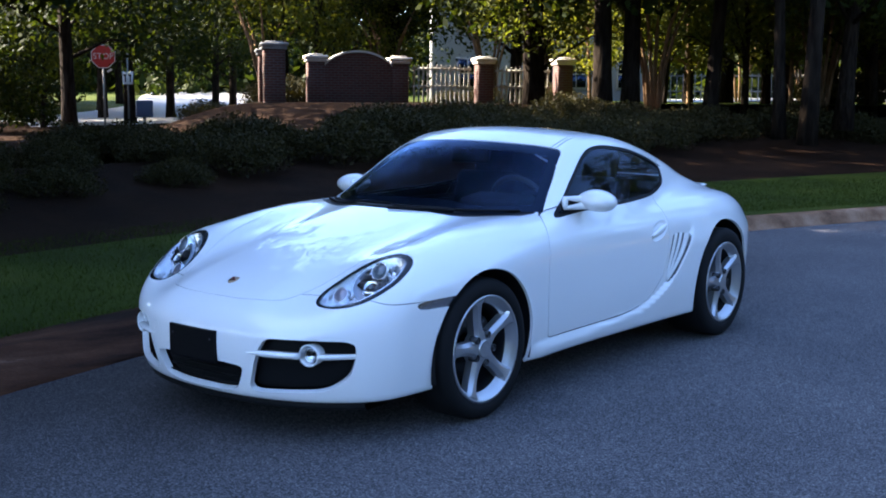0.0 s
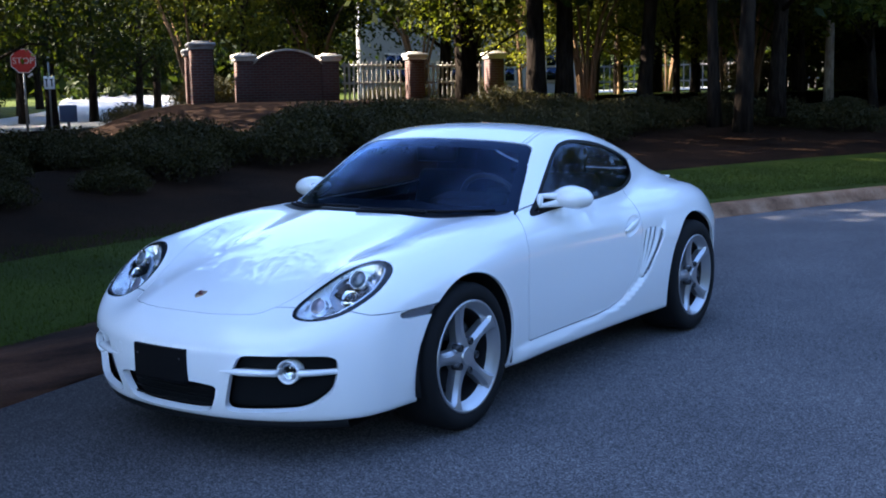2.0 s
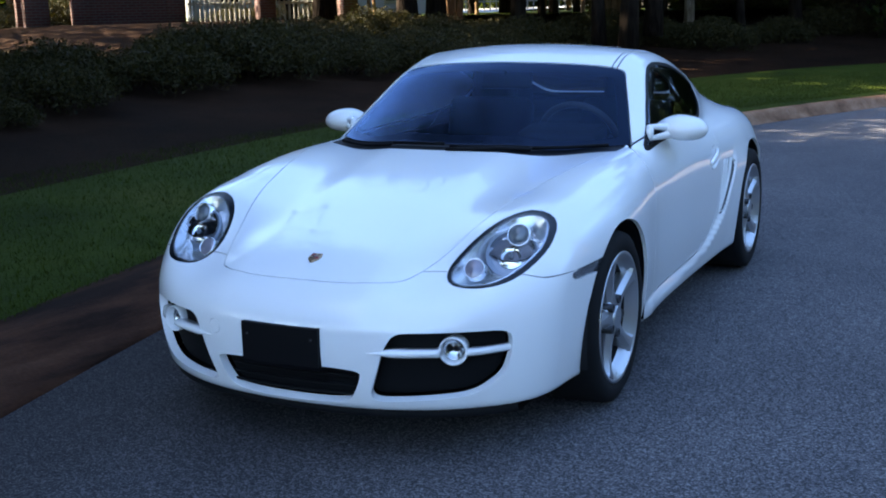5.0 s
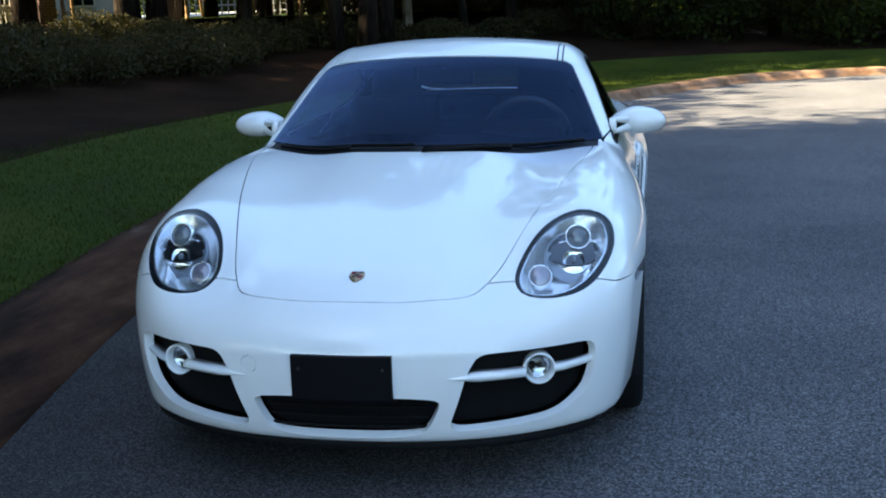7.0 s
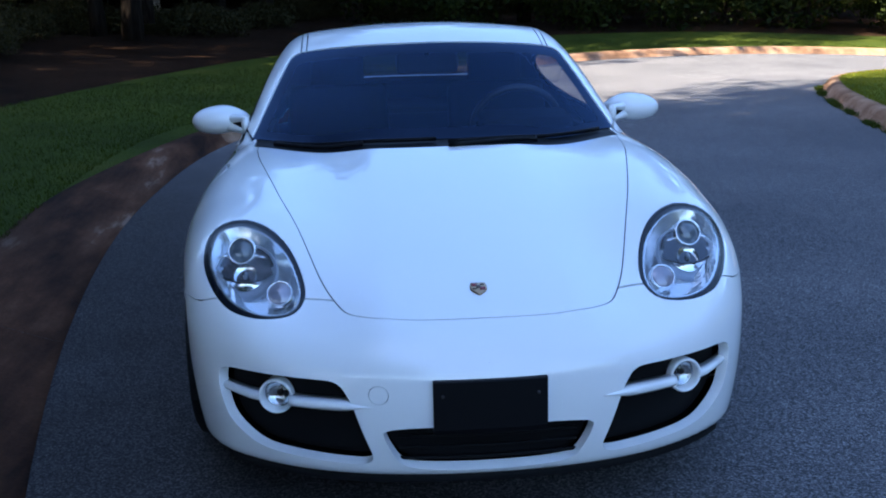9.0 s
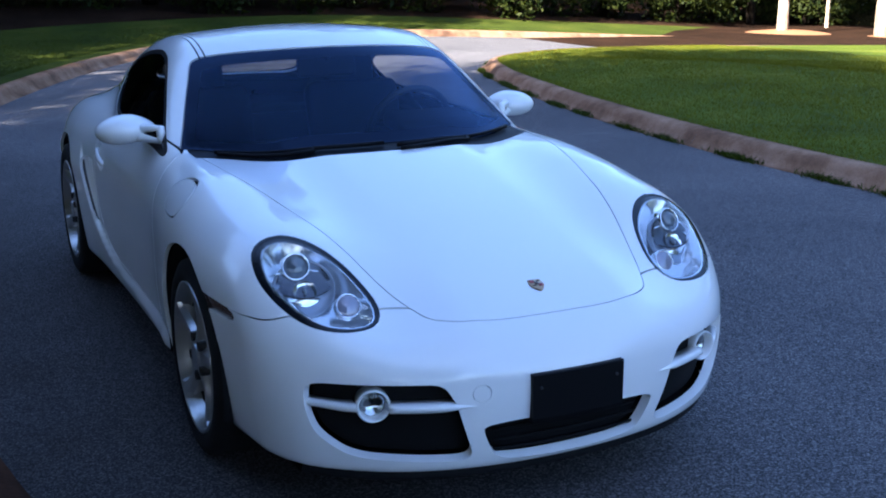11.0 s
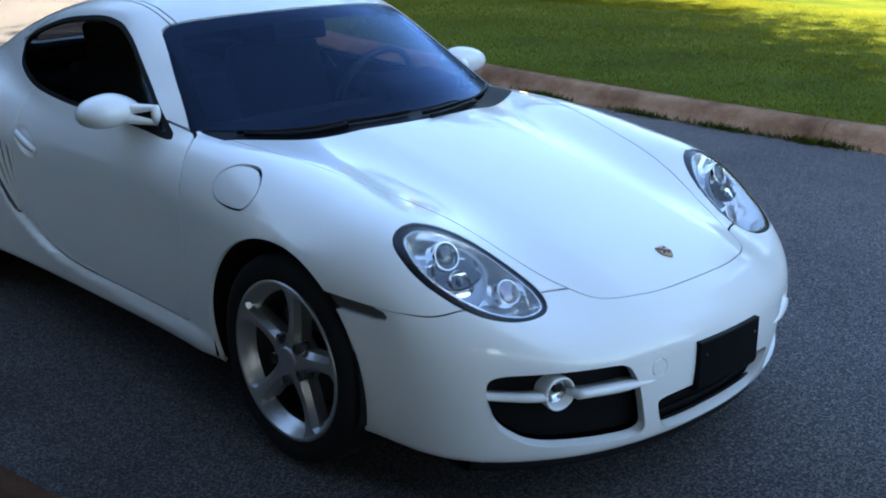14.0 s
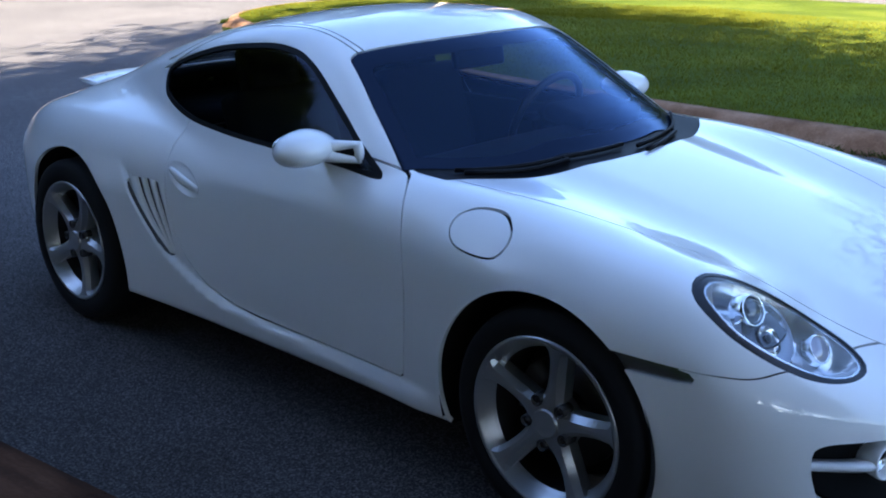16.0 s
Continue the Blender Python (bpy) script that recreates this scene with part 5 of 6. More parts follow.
door_loop = loop((0.568, 0.284), (0.530, 0.285), (0.521, 0.32), (0.502, 0.45), (0.502, 0.62), (0.530, 0.76), (0.590, 0.865), (0.72, 0.90), (1.1, 0.95), (1.72, 0.95), (1.738, 0.8), (1.735, 0.6), (1.69, 0.485), (1.62, 0.405), (1.53, 0.342), (1.40, 0.306), (1.2, 0.289), (0.8, 0.284), rounds=3)
vent_loop = loop((1.755, 0.690), (1.985, 0.676), (1.935, 0.60), (1.825, 0.475), (1.72, 0.41), (1.69, 0.43), (1.745, 0.56), rounds=3)
rear_glass_loop = loop((-0.3, 2.06), (0.38, 2.10), (0.42, 2.3), (0.36, 2.62), (-0.3, 2.66), rounds=3)
fuel_loop = loop((0.345, 0.785), (0.335, 0.82), (0.284, 0.842), (0.198, 0.84), (0.142, 0.81), (0.134, 0.775), (0.166, 0.742), (0.247, 0.738), (0.315, 0.752), through_knots=True)
tail_loop = loop((0.50, 0.80), (0.74, 0.78), (0.80, 0.70), (0.74, 0.66), (0.52, 0.68), rounds=3)
marker_loop = loop((-0.15, 0.601), (-0.452, 0.592), (-0.464, 0.556), (-0.15, 0.554), rounds=1)

def ax(s):
    return np.abs(s.v[:, 0])

whole = net(body_solid)
# wheel arches and the open underside
arch = lambda s, c, r: np.where(ax(s) > 0.45, np.hypot(s.v[:, 1] - c[0], s.v[:, 2] - c[1]) - r, 1.0)
_, shell = whole.cut(arch(whole, wheel_front, 0.362))
_, shell = shell.cut(arch(shell, wheel_rear, 0.388))
floor_pan, shell = shell.cut(shell.v[:, 2] - 0.195 + 0.007 * step(-0.25, -0.6, shell.v[:, 1]))

def pull(s, values, gap=0.0):
    """Takes a piece out: (piece, rest), with a narrow open line of twice the gap between them."""
    piece, rest = s.cut(values(s) + gap)
    if gap:
        _, rest = rest.cut(values(rest) - gap)
    return piece, rest

on_cabin = lambda s: cabin_solid(s.v) - lower_solid(s.v)      # below nought on the cabin's skin
outer = lambda f, rule: (lambda s: np.where(rule(s), f(s), 1.0))

screen, shell = pull(shell, outer(lambda s: np.maximum(screen_loop(ax(s), s.v[:, 2]), on_cabin(s) + 0.004), lambda s: s.v[:, 1] < 1.4), 0.0015)
windows, shell = pull(shell, outer(lambda s: window_loop(s.v[:, 1], s.v[:, 2]), lambda s: ax(s) > 0.42), 0.0)
rear_glass, shell = pull(shell, outer(lambda s: rear_glass_loop(ax(s), s.v[:, 1]), lambda s: s.v[:, 2] > 0.8), 0.002)
lamps, shell = pull(shell, outer(lambda s: headlight_loop(ax(s), s.v[:, 1]), lambda s: s.v[:, 2] > 0.5), 0.0)
vents, shell = pull(shell, outer(lambda s: vent_loop(s.v[:, 1], s.v[:, 2]), lambda s: ax(s) > 0.6), 0.0)
fogs, shell = pull(shell, outer(lambda s: fog_loop(ax(s), s.v[:, 2]), lambda s: s.v[:, 1] < 0), 0.0)
mouth, shell = pull(shell, outer(lambda s: mouth_loop(ax(s), s.v[:, 2]), lambda s: s.v[:, 1] < -0.5), 0.0)
markers, shell = pull(shell, outer(lambda s: marker_loop(s.v[:, 1], s.v[:, 2]), lambda s: ax(s) > 0.6), 0.0)
tails, shell = pull(shell, outer(lambda s: tail_loop(ax(s), s.v[:, 2]), lambda s: s.v[:, 1] > 3), 0.0)
hood_back = lambda x: 0.272 + 0.36 * x ** 2 + 0.25 * x ** 4
cowl, shell = pull(shell, outer(lambda s: np.maximum(hood_back(ax(s)) - s.v[:, 1], ax(s) - 0.675), lambda s: (s.v[:, 2] > 0.76) & (s.v[:, 1] < 0.75) & (on_cabin(s) > -0.012)), 0.0015)
backing = shell.sunk(0.013)
hood, shell = pull(shell, outer(lambda s: np.maximum(hood_loop(ax(s), s.v[:, 1]), -on_cabin(s) + 0.006), lambda s: s.v[:, 2] > 0.5), 0.0017)
doors, shell = pull(shell, outer(lambda s: door_loop(s.v[:, 1], s.v[:, 2]), lambda s: ax(s) > 0.5), 0.0028)
fuel, shell = pull(shell, outer(lambda s: fuel_loop(s.v[:, 1], s.v[:, 2]), lambda s: s.v[:, 0] < -0.6), 0.0027)
bumper, shell = pull(shell, outer(lambda s: s.v[:, 2] - 0.612 + 0.020 * step(0.70, 0.78, ax(s)), lambda s: s.v[:, 1] < 0.1), 0.0016)
tow, bumper = pull(bumper, outer(lambda s: np.hypot(s.v[:, 0] + 0.283, s.v[:, 2] - 0.423) - 0.025, lambda s: s.v[:, 1] < -0.5), 0.0008)
rail = curve((0.9, 0.500), (1.35, 0.496), (1.55, 0.508), (1.75, 0.545), (2.0, 0.60))
roof, shell = pull(shell, lambda s: np.where((s.v[:, 1] > 0.7) & (s.v[:, 1] < 2.05) & (s.v[:, 2] > 1.0), ax(s) - rail(s.v[:, 1]) + 0.011, 1.0), 0.0032)
strips, shell = pull(shell, lambda s: np.where((s.v[:, 1] > 0.7) & (s.v[:, 1] < 2.05) & (s.v[:, 2] > 1.0), ax(s) - rail(s.v[:, 1]) - 0.011, 1.0), 0.0032)

skin_part("body", shell, WHITE, car, lip=0.014)
skin_part("inner_panel", backing, UNDER, car, "dark inner panels behind the shut lines")
skin_part("underside", floor_pan.joined(floor_pan.sunk(0.01)), UNDER, car, "black plastic underside")
skin_part("hood", hood, WHITE, car, lip=0.013)
skin_part("front_bumper", bumper, WHITE, car, lip=0.03)
skin_part("roof_panel", roof, WHITE, car, lip=0.012)
skin_part("tow_hook_cover", tow, WHITE, car, lip=0.01)
skin_part("fuel_flap", fuel, WHITE, car, lip=0.01)
for pick in (LEFT, RIGHT):
    grip = lambda s: (np.hypot(((s.v[:, 1] - 1.632) * 0.94 + (s.v[:, 2] - 0.714) * 0.35) / 0.102, ((s.v[:, 2] - 0.714) * 0.94 - (s.v[:, 1] - 1.632) * 0.35) / 0.047) - 1) * 0.047
    d = doors.keep(pick)
    hollow, d = d.finer().cut(grip(d.finer()))
    u = np.clip(-grip(hollow) / 0.013, 0, 1)
    hollow = Skin(hollow.v - hollow.n * (0.0122 * u * u * (3 - 2 * u))[:, None], hollow.n, hollow.t).faced()
    door = skin_part("door", d, WHITE, car, lip=0.013)
    skin_part("handle_recess", hollow, WHITE, door)
    skin_part("roof_strip", strips.keep(pick), WHITE, car, lip=0.01)

# glass: dark printed border and clear tinted middle
glass_in, glass_rim = screen.cut(np.maximum(screen_loop(ax(screen), screen.v[:, 2]) + 0.035, on_cabin(screen) + 0.030))
windscreen = skin_part("windscreen", glass_in.sunk(0.003), TINT, car, "dark tinted curved windscreen", lip=0.004)
skin_part("border", glass_rim.sunk(0.003), FRIT, windscreen, "black border of the glass")
for pick in (LEFT, RIGHT):
    w = windows.keep(pick)
    trim, pane = w.cut(-(window_loop(w.v[:, 1], w.v[:, 2]) + 0.016))
    side = skin_part("side_window", pane.sunk(0.005), TINT_DARK, car, "dark tinted side window", lip=0.004)
    skin_part("window_trim", trim.sunk(0.002), RUBBER, side, "black rubber window trim", lip=0.01)
back_in, back_rim = rear_glass.cut(rear_glass_loop(ax(rear_glass), rear_glass.v[:, 1]) + 0.03)
rear_window = skin_part("rear_window", back_in.sunk(0.003), TINT_REAR, car, "dark tinted rear window", lip=0.004)
skin_part("border", back_rim.sunk(0.003), FRIT, rear_window)

# black cowl between the hood and the windscreen
def cowl_y(x):
    return 0.27 + 0.62 * x * x
skin_part("cowl", cowl.sunk(0.004), RUBBER, car, "black plastic cowl below the windscreen", lip=0.01)

# ---- wheels ----
def spoke(bm, m):
    """One broad spoke with a flat face and bevelled flanks, from the hub outwards along local z."""
    wide_at = curve((0, 0.040), (0.2, 0.0315), (0.45, 0.0275), (0.8, 0.030), (0.93, 0.034), (1.0, 0.046))
    rows = []
    for u in np.linspace(0, 1, 13):
        r = 0.040 + 0.188 * u
        half = float(wide_at(u))
        face = 0.004 - 0.010 * math.sin(u * math.pi) + 0.014 * u
        flat = half - 0.013 - 0.004 * math.sin(u * math.pi)
        rows.append([bm.verts.new(m @ Vector((d, w, r))) for d, w in
                     ((face - 0.055, -half * 0.96), (face - 0.017, -half), (face, -flat), (face + 0.0015, 0.0), (face, flat), (face - 0.017, half), (face - 0.055, half * 0.96))])
    for p, q in zip(rows, rows[1:]):
        for k in range(6):
            bm.faces.new((p[k], p[k + 1], q[k + 1], q[k]))
    bm.faces.new(rows[-1])

def build_wheel(x, y, radius, width, side, phase):
    """A wheel whose hub face stands at x; the outside looks along side * x."""
    hub = Matrix.Translation((x, y, radius)) @ Matrix.Rotation(0 if side > 0 else math.pi, 4, "Z") @ Matrix.Rotation(radians(phase), 4, "X")
    rim_r = 0.2365
    bm = bmesh.new()
    lathe(bm, [(0.014, rim_r + 0.008), (0.020, rim_r + 0.010), (0.022, rim_r + 0.003), (0.019, rim_r - 0.004), (0.004, rim_r - 0.010), (0.002, rim_r - 0.017), (-0.018, rim_r - 0.021), (-0.021, rim_r - 0.028), (-0.026, rim_r - 0.031)], hub, 64)
    wheel = part("wheel", bm, ALLOY, car, "silver alloy wheel rim")
    bm = bmesh.new()
    lathe(bm, [(-0.026, rim_r - 0.031), (-0.060, rim_r - 0.028), (-width + 0.03, rim_r - 0.02), (-width + 0.03, rim_r + 0.008)], hub, 48)
    part("rim_barrel", bm, BARREL, wheel, "dark inner barrel of the rim")
    for k in range(5):
        bm = bmesh.new()
        spoke(bm, hub @ Matrix.Rotation(2 * math.pi * k / 5, 4, "X"))
        part("spoke", bm, ALLOY, wheel, smooth=False)
        bm = bmesh.new()
        a = 2 * math.pi * (k + 0.5) / 5
        at = hub @ Matrix.Translation((0.005, -0.067 * math.sin(a), 0.067 * math.cos(a)))
        lathe(bm, [(-0.035, 0.0175), (0.0065, 0.0165), (0.0065, 0.0135), (-0.012, 0.013), (-0.013, 0.009), (0.001, 0.0085), (0.002, 0.0005)], at, 16)
        part("bolt_socket", bm, STEEL, wheel)
    bm = bmesh.new()
    lathe(bm, [(-0.055, 0.080), (-0.010, 0.078), (-0.002, 0.070), (0.000, 0.046), (-0.002, 0.040)], hub, 40)
    part("hub", bm, ALLOY, wheel)
    bm = bmesh.new()
    lathe(bm, [(-0.004, 0.0425), (0.0115, 0.0415), (0.014, 0.038), (0.0125, 0.034), (0.0150, 0.018), (0.0155, 0.0005)], hub, 36)
    cap = part("centre_cap", bm, ALLOY, wheel, "silver centre cap with a small crest")
    bm = bmesh.new()
    r = radius
    lathe(bm, [(0.010, rim_r + 0.003), (0.019, rim_r + 0.012), (0.024, rim_r + 0.035), (0.022, r - 0.030), (0.010, r - 0.008), (-0.012, r - 0.001), (-width / 2, r), (-width + 0.012, r - 0.001), (-width - 0.010, r - 0.008),
               (-width - 0.022, r - 0.03), (-width - 0.022, rim_r + 0.03), (-width, rim_r)], hub, 72)
    tyre = part("tyre", bm, RUBBER_TYRE, wheel, "black low-profile tyre")
    bm = bmesh.new()
    still = Matrix.Translation((x, y, radius)) @ Matrix.Rotation(0 if side > 0 else math.pi, 4, "Z")
    lathe(bm, [(-0.105, 0.06), (-0.100, 0.075), (-0.100, 0.158), (-0.128, 0.158), (-0.128, 0.06)], still, 48)
    part("brake_disc", bm, STEEL, wheel, "grey steel brake disc")
    bm = bmesh.new()
    lathe(bm, [(-0.13, 0.07), (-0.14, 0.19), (-0.15, 0.2)], still, 32)
    lathe(bm, [(-0.15, 0.2), (-0.2, 0.05)], still, 32)
    part("brake_shield", bm, UNDER, wheel)
    bm = bmesh.new()
    turn = Matrix.Rotation(radians(-70 * side if y < 1 else 60 * side), 4, "X")
    rows = []
    for i in range(9):
        a = radians(-29 + 58 * i / 8)
        swell = 1.0 - 0.25 * abs(i - 4) / 4
        rows.append([bm.verts.new(still @ turn @ Vector((dx, -r * math.sin(a), r * math.cos(a)))) for dx, r in
                     ((-0.136, 0.108), (-0.074 - 0.012 * (1 - swell), 0.108), (-0.070 - 0.012 * (1 - swell), 0.116), (-0.070 - 0.012 * (1 - swell), 0.156), (-0.078, 0.164), (-0.136, 0.164))])
    for p, q in zip(rows, rows[1:]):
        for k in range(6):
            bm.faces.new((p[k], p[(k + 1) % 6], q[(k + 1) % 6], q[k]))
    bm.faces.new(rows[0]), bm.faces.new(rows[-1][::-1])
    bmesh.ops.recalc_face_normals(bm, faces=bm.faces)
    part("brake_caliper", bm, CALIPER, wheel, "dark brake caliper")
    return wheel

for sx in (1, -1):
    build_wheel(sx * 0.829, -0.005 if sx > 0 else -0.028, 0.322, 0.205, sx, 13 if sx > 0 else -8)
    build_wheel(sx * 0.858, 2.415, 0.333, 0.235, sx, 14 if sx > 0 else -25)
    for (cy, cz), r, wide in ((wheel_front, 0.362, 0.40), (wheel_rear, 0.388, 0.44)):
        bm = bmesh.new()
        at = Matrix.Translation((sx * 0.86, cy, cz)) @ Matrix.Rotation(0 if sx > 0 else math.pi, 4, "Z")
        lathe(bm, [(-0.02, r + 0.004), (-0.10, r + 0.012), (-wide, r + 0.012), (-wide, 0.02)], at, 64)
        bmesh.ops.delete(bm, geom=[v for v in bm.verts if v.co.z < 0.20], context="VERTS")
        part("wheel_arch_liner", bm, UNDER, car, "black plastic wheel arch liner")

# ---- openings in the nose ----
for pick in (LEFT, RIGHT):
    sg = 1 if pick is LEFT else -1
    f = fogs.keep(pick)
    intake = skin_part("side_air_intake", f.sunk(0.05), MESH_BLACK, car, "black mesh air intake beside the fog lamp")
    # white blade across the intake
    for a0, a1 in ((0.699, 0.590), (0.515, 0.298)):
        bm = bmesh.new()
        rows = []
        for i in range(17):
            a = a0 + (a1 - a0) * i / 16
            u = (0.703 - a) / 0.405
            z = 0.386 + 0.004 * u
            y = float(nose_line(np.array([z]))[0]) + 0.30 * a * a + 0.45 * a ** 4
            y -= 0.004 - 0.05 * max(0.0, u - 0.9) - 0.026 * max(0.0, 1 - u / 0.2)
            h = (0.0105 + 0.004 * u) * min(1.0, (1 - u) * 5 + 0.06)
            rows.append([bm.verts.new((sg * a, y + dy, z + dz)) for dy, dz in ((0.0, -h * 0.5), (-0.004, 0), (0.0, h * 0.7), (0.008, h), (0.05, h * 0.8), (0.05, -h * 0.8), (0.008, -h))])
        for p, q in zip(rows, rows[1:]):
            for k in range(7):
                bm.faces.new((p[k], p[(k + 1) % 7], q[(k + 1) % 7], q[k]))
        bm.faces.new(rows[0]), bm.faces.new(rows[-1][::-1])
        bmesh.ops.recalc_face_normals(bm, faces=bm.faces)
        part("intake_blade", bm, WHITE, intake, "white blade across the intake")
    # fog lamp
    at = Matrix.Translation((sg * 0.550, -0.828, 0.391)) @ Matrix.Rotation(radians(-90 + 14 * sg), 4, "Z")
    at = at @ Matrix.Translation((-0.010, 0, 0))
    bm = bmesh.new()
    lathe(bm, [(-0.05, 0.044), (0.004, 0.0475), (0.010, 0.0470), (0.014, 0.0440), (0.012, 0.0410), (0.000, 0.0385), (-0.05, 0.0365)], at, 40)
    fog = part("fog_lamp", bm, WHITE, car, "round fog lamp in a white ring")
    bm = bmesh.new()
    lathe(bm, [(-0.016, 0.0375), (-0.014, 0.035), (-0.018, 0.032), (-0.024, 0.022), (-0.027, 0.010), (-0.0275, 0.0005)], at, 32)
    part("reflector", bm, FOG_MIRROR, fog)
    bm = bmesh.new()
    ball(bm, 0.009, at @ Matrix.Translation((-0.021, 0.004, 0.002)), 12, 8)
    part("bulb", bm, PLASTIC, fog)
    bm = bmesh.new()
    lathe(bm, [(-0.014, 0.0378), (-0.009, 0.031), (-0.005, 0.019), (-0.003, 0.0005)], at, 32)
    part("lens", bm, CLEAR, fog, "clear round lens")

grille = skin_part("centre_air_intake", mouth.sunk(0.045), MESH_BLACK, car, "black lower air intake")
for z in (0.235, 0.265, 0.295):
    bm = bmesh.new()
    tube(bm, [(x, -0.925 + 0.3 * x * x, z) for x in np.linspace(-0.235, 0.235, 9)], 0.005, 6)
    part("slat", bm, MESH_BLACK, grille)
bm = bmesh.new()
rows = []
for x in np.linspace(-0.146, 0.146, 13):
    y = -0.975 + 0.30 * x * x
    rows.append([bm.verts.new((x, y + dy, z)) for dy, z in ((0.02, 0.462), (-0.012, 0.464), (-0.015, 0.460), (-0.015, 0.335), (-0.010, 0.322), (0.04, 0.314))])
for p, q in zip(rows, rows[1:]):
    for k in range(5):
        bm.faces.new((p[k], p[k + 1], q[k + 1], q[k]))
bm.faces.new(rows[0][::-1]), bm.faces.new(rows[-1])
bmesh.ops.recalc_face_normals(bm, faces=bm.faces)
holder = part("plate_holder", bm, PLASTIC, car, "empty black plastic number plate holder", smooth=False)
for x in (-0.122, 0.122):
    bm = bmesh.new()
    lathe(bm, [(0.0, 0.0045), (0.003, 0.004), (0.0035, 0.0005)], Matrix.Translation((x, -0.975 - 0.015 + 0.3 * x * x, 0.425)) @ Matrix.Rotation(radians(-90), 4, "Z"), 12)
    part("screw", bm, STEEL, holder)

# black lip under the bumper
bm = bmesh.new()
rows = []
for i in range(61):
    x = -0.70 + 1.4 * i / 60
    y = -0.925 + 0.30 * x ** 2 + 0.45 * x ** 4 + 0.30 * max(0, abs(x) - 0.62) ** 1.5
    rows.append([bm.verts.new((x, y + dy, z)) for dy, z in ((0.10, 0.195), (0.016, 0.188), (0.010, 0.178), (0.014, 0.158), (0.03, 0.150), (0.16, 0.155))])
for p, q in zip(rows, rows[1:]):
    for k in range(5):
        bm.faces.new((p[k], q[k], q[k + 1], p[k + 1]))
bmesh.ops.recalc_face_normals(bm, faces=bm.faces)
part("front_lip", bm, UNDER, car, "black rubber spoiler lip under the bumper")

# ---- headlights ----
def rim_width(s):
    return 0.014 + 0.019 * step(-0.54, -0.36, s.v[:, 1])
for pick in (LEFT, RIGHT):
    sg = 1 if pick is LEFT else -1
    s = lamps.keep(pick).finer()
    f = headlight_loop(ax(s), s.v[:, 1])
    cover, ring = s.cut(f + rim_width(s))
    seam, ring = ring.cut(headlight_loop(ax(ring), ring.v[:, 1]) + 0.0065 + 0.005 * step(-0.54, -0.36, ring.v[:, 1]))
    lamp = skin_part("headlight", ring.sunk(0.001), LAMP_RIM, car, "black-rimmed teardrop headlight with a clear cover", lip=0.02)
    skin_part("inner_rim", seam.sunk(0.003), LAMP_RIM, lamp, lip=0.004)
    skin_part("cover", cover.sunk(0.002), CLEAR, lamp, "clear plastic cover")
    g = headlight_loop(ax(cover), cover.v[:, 1]) + rim_width(cover)
    line, _ = cover.cut(-(g + 0.005))
    skin_part("rim", line.sunk(0.005), SILVER, lamp, "thin bright rim")
    edge = np.clip(-g / 0.055, 0, 1)
    skin_part("lamp_housing", cover.sunk(0.007 + 0.062 * edge * (2 - edge)).faced(), SILVER, lamp, "silver lamp housing")
    aim = Matrix.Rotation(radians(-90 + 8 * sg), 4, "Z")
    main = Matrix.Translation((sg * 0.634, -0.535, 0.656)) @ aim @ Matrix.Rotation(radians(-36), 4, "Y")
    bm = bmesh.new()
    lathe(bm, [(-0.012, 0.090), (0.0, 0.088), (0.001, 0.085), (-0.002, 0.083), (-0.006, 0.064), (-0.007, 0.0005)], main, 48)
    part("reflector", bm, SHEET, lamp, "round grey-blue reflector dish")
    smile = lambda y: -0.032 + 4.2 * y * y
    bm = bmesh.new()
    rows = []
    for y in np.linspace(-0.076, 0.076, 21):
        lo_z, hi_z = smile(y), math.sqrt(0.080 ** 2 - y * y)
        rows.append([bm.verts.new(main @ Vector((0.001 - 0.006 * math.sin(w * math.pi), y, lo_z + (hi_z - lo_z) * w))) for w in (0, 0.25, 0.5, 0.75, 1)])
    for p, q in zip(rows, rows[1:]):
        for k in range(4):
            bm.faces.new((p[k], p[k + 1], q[k + 1], q[k]))
    part("dark_chamber", bm, LAMP_DARK, lamp, "dark mirrored upper chamber")
    dish = main @ Matrix.Translation((0.003, 0, -0.010))
    bm = bmesh.new()
    lathe(bm, [(0.000, 0.033), (-0.003, 0.029), (-0.007, 0.021), (-0.010, 0.010), (-0.0105, 0.0005)], dish, 36)
    bowl = part("reflector_bowl", bm, CHROME, lamp, "chrome reflector bowl")
    bm = bmesh.new()
    ball(bm, 0.009, dish @ Matrix.Translation((0.0, 0, 0)) @ Matrix.Diagonal((1.0, 0.8, 1.3, 1)), 14, 10)
    part("bulb", bm, LENS, lamp)
    bm = bmesh.new()
    rows = []
    for y in np.linspace(-0.050, 0.050, 17):
        fade = 0.020 * (1 - (y / 0.0505) ** 2)
        rows.append([bm.verts.new(main @ Vector((dx, y, smile(y) - 0.003 - fade * w))) for w, dx in ((0, 0.004), (0.5, -0.001), (1, -0.003))])
    for p, q in zip(rows, rows[1:]):
        for k in range(2):
            bm.faces.new((p[k], p[k + 1], q[k + 1], q[k]))
    part("lower_mirror", bm, CHROME, lamp, "bright crescent mirror")
    bm = bmesh.new()
    tube(bm, [main @ Vector((0.003, y, smile(y))) for y in np.linspace(-0.064, 0.064, 15)], 0.0020, 6)
    part("divider", bm, PLASTIC, lamp)
    eye = Matrix.Translation((sg * 0.645, -0.494, 0.709)) @ aim @ Matrix.Rotation(radians(-26), 4, "Y")
    bm = bmesh.new()
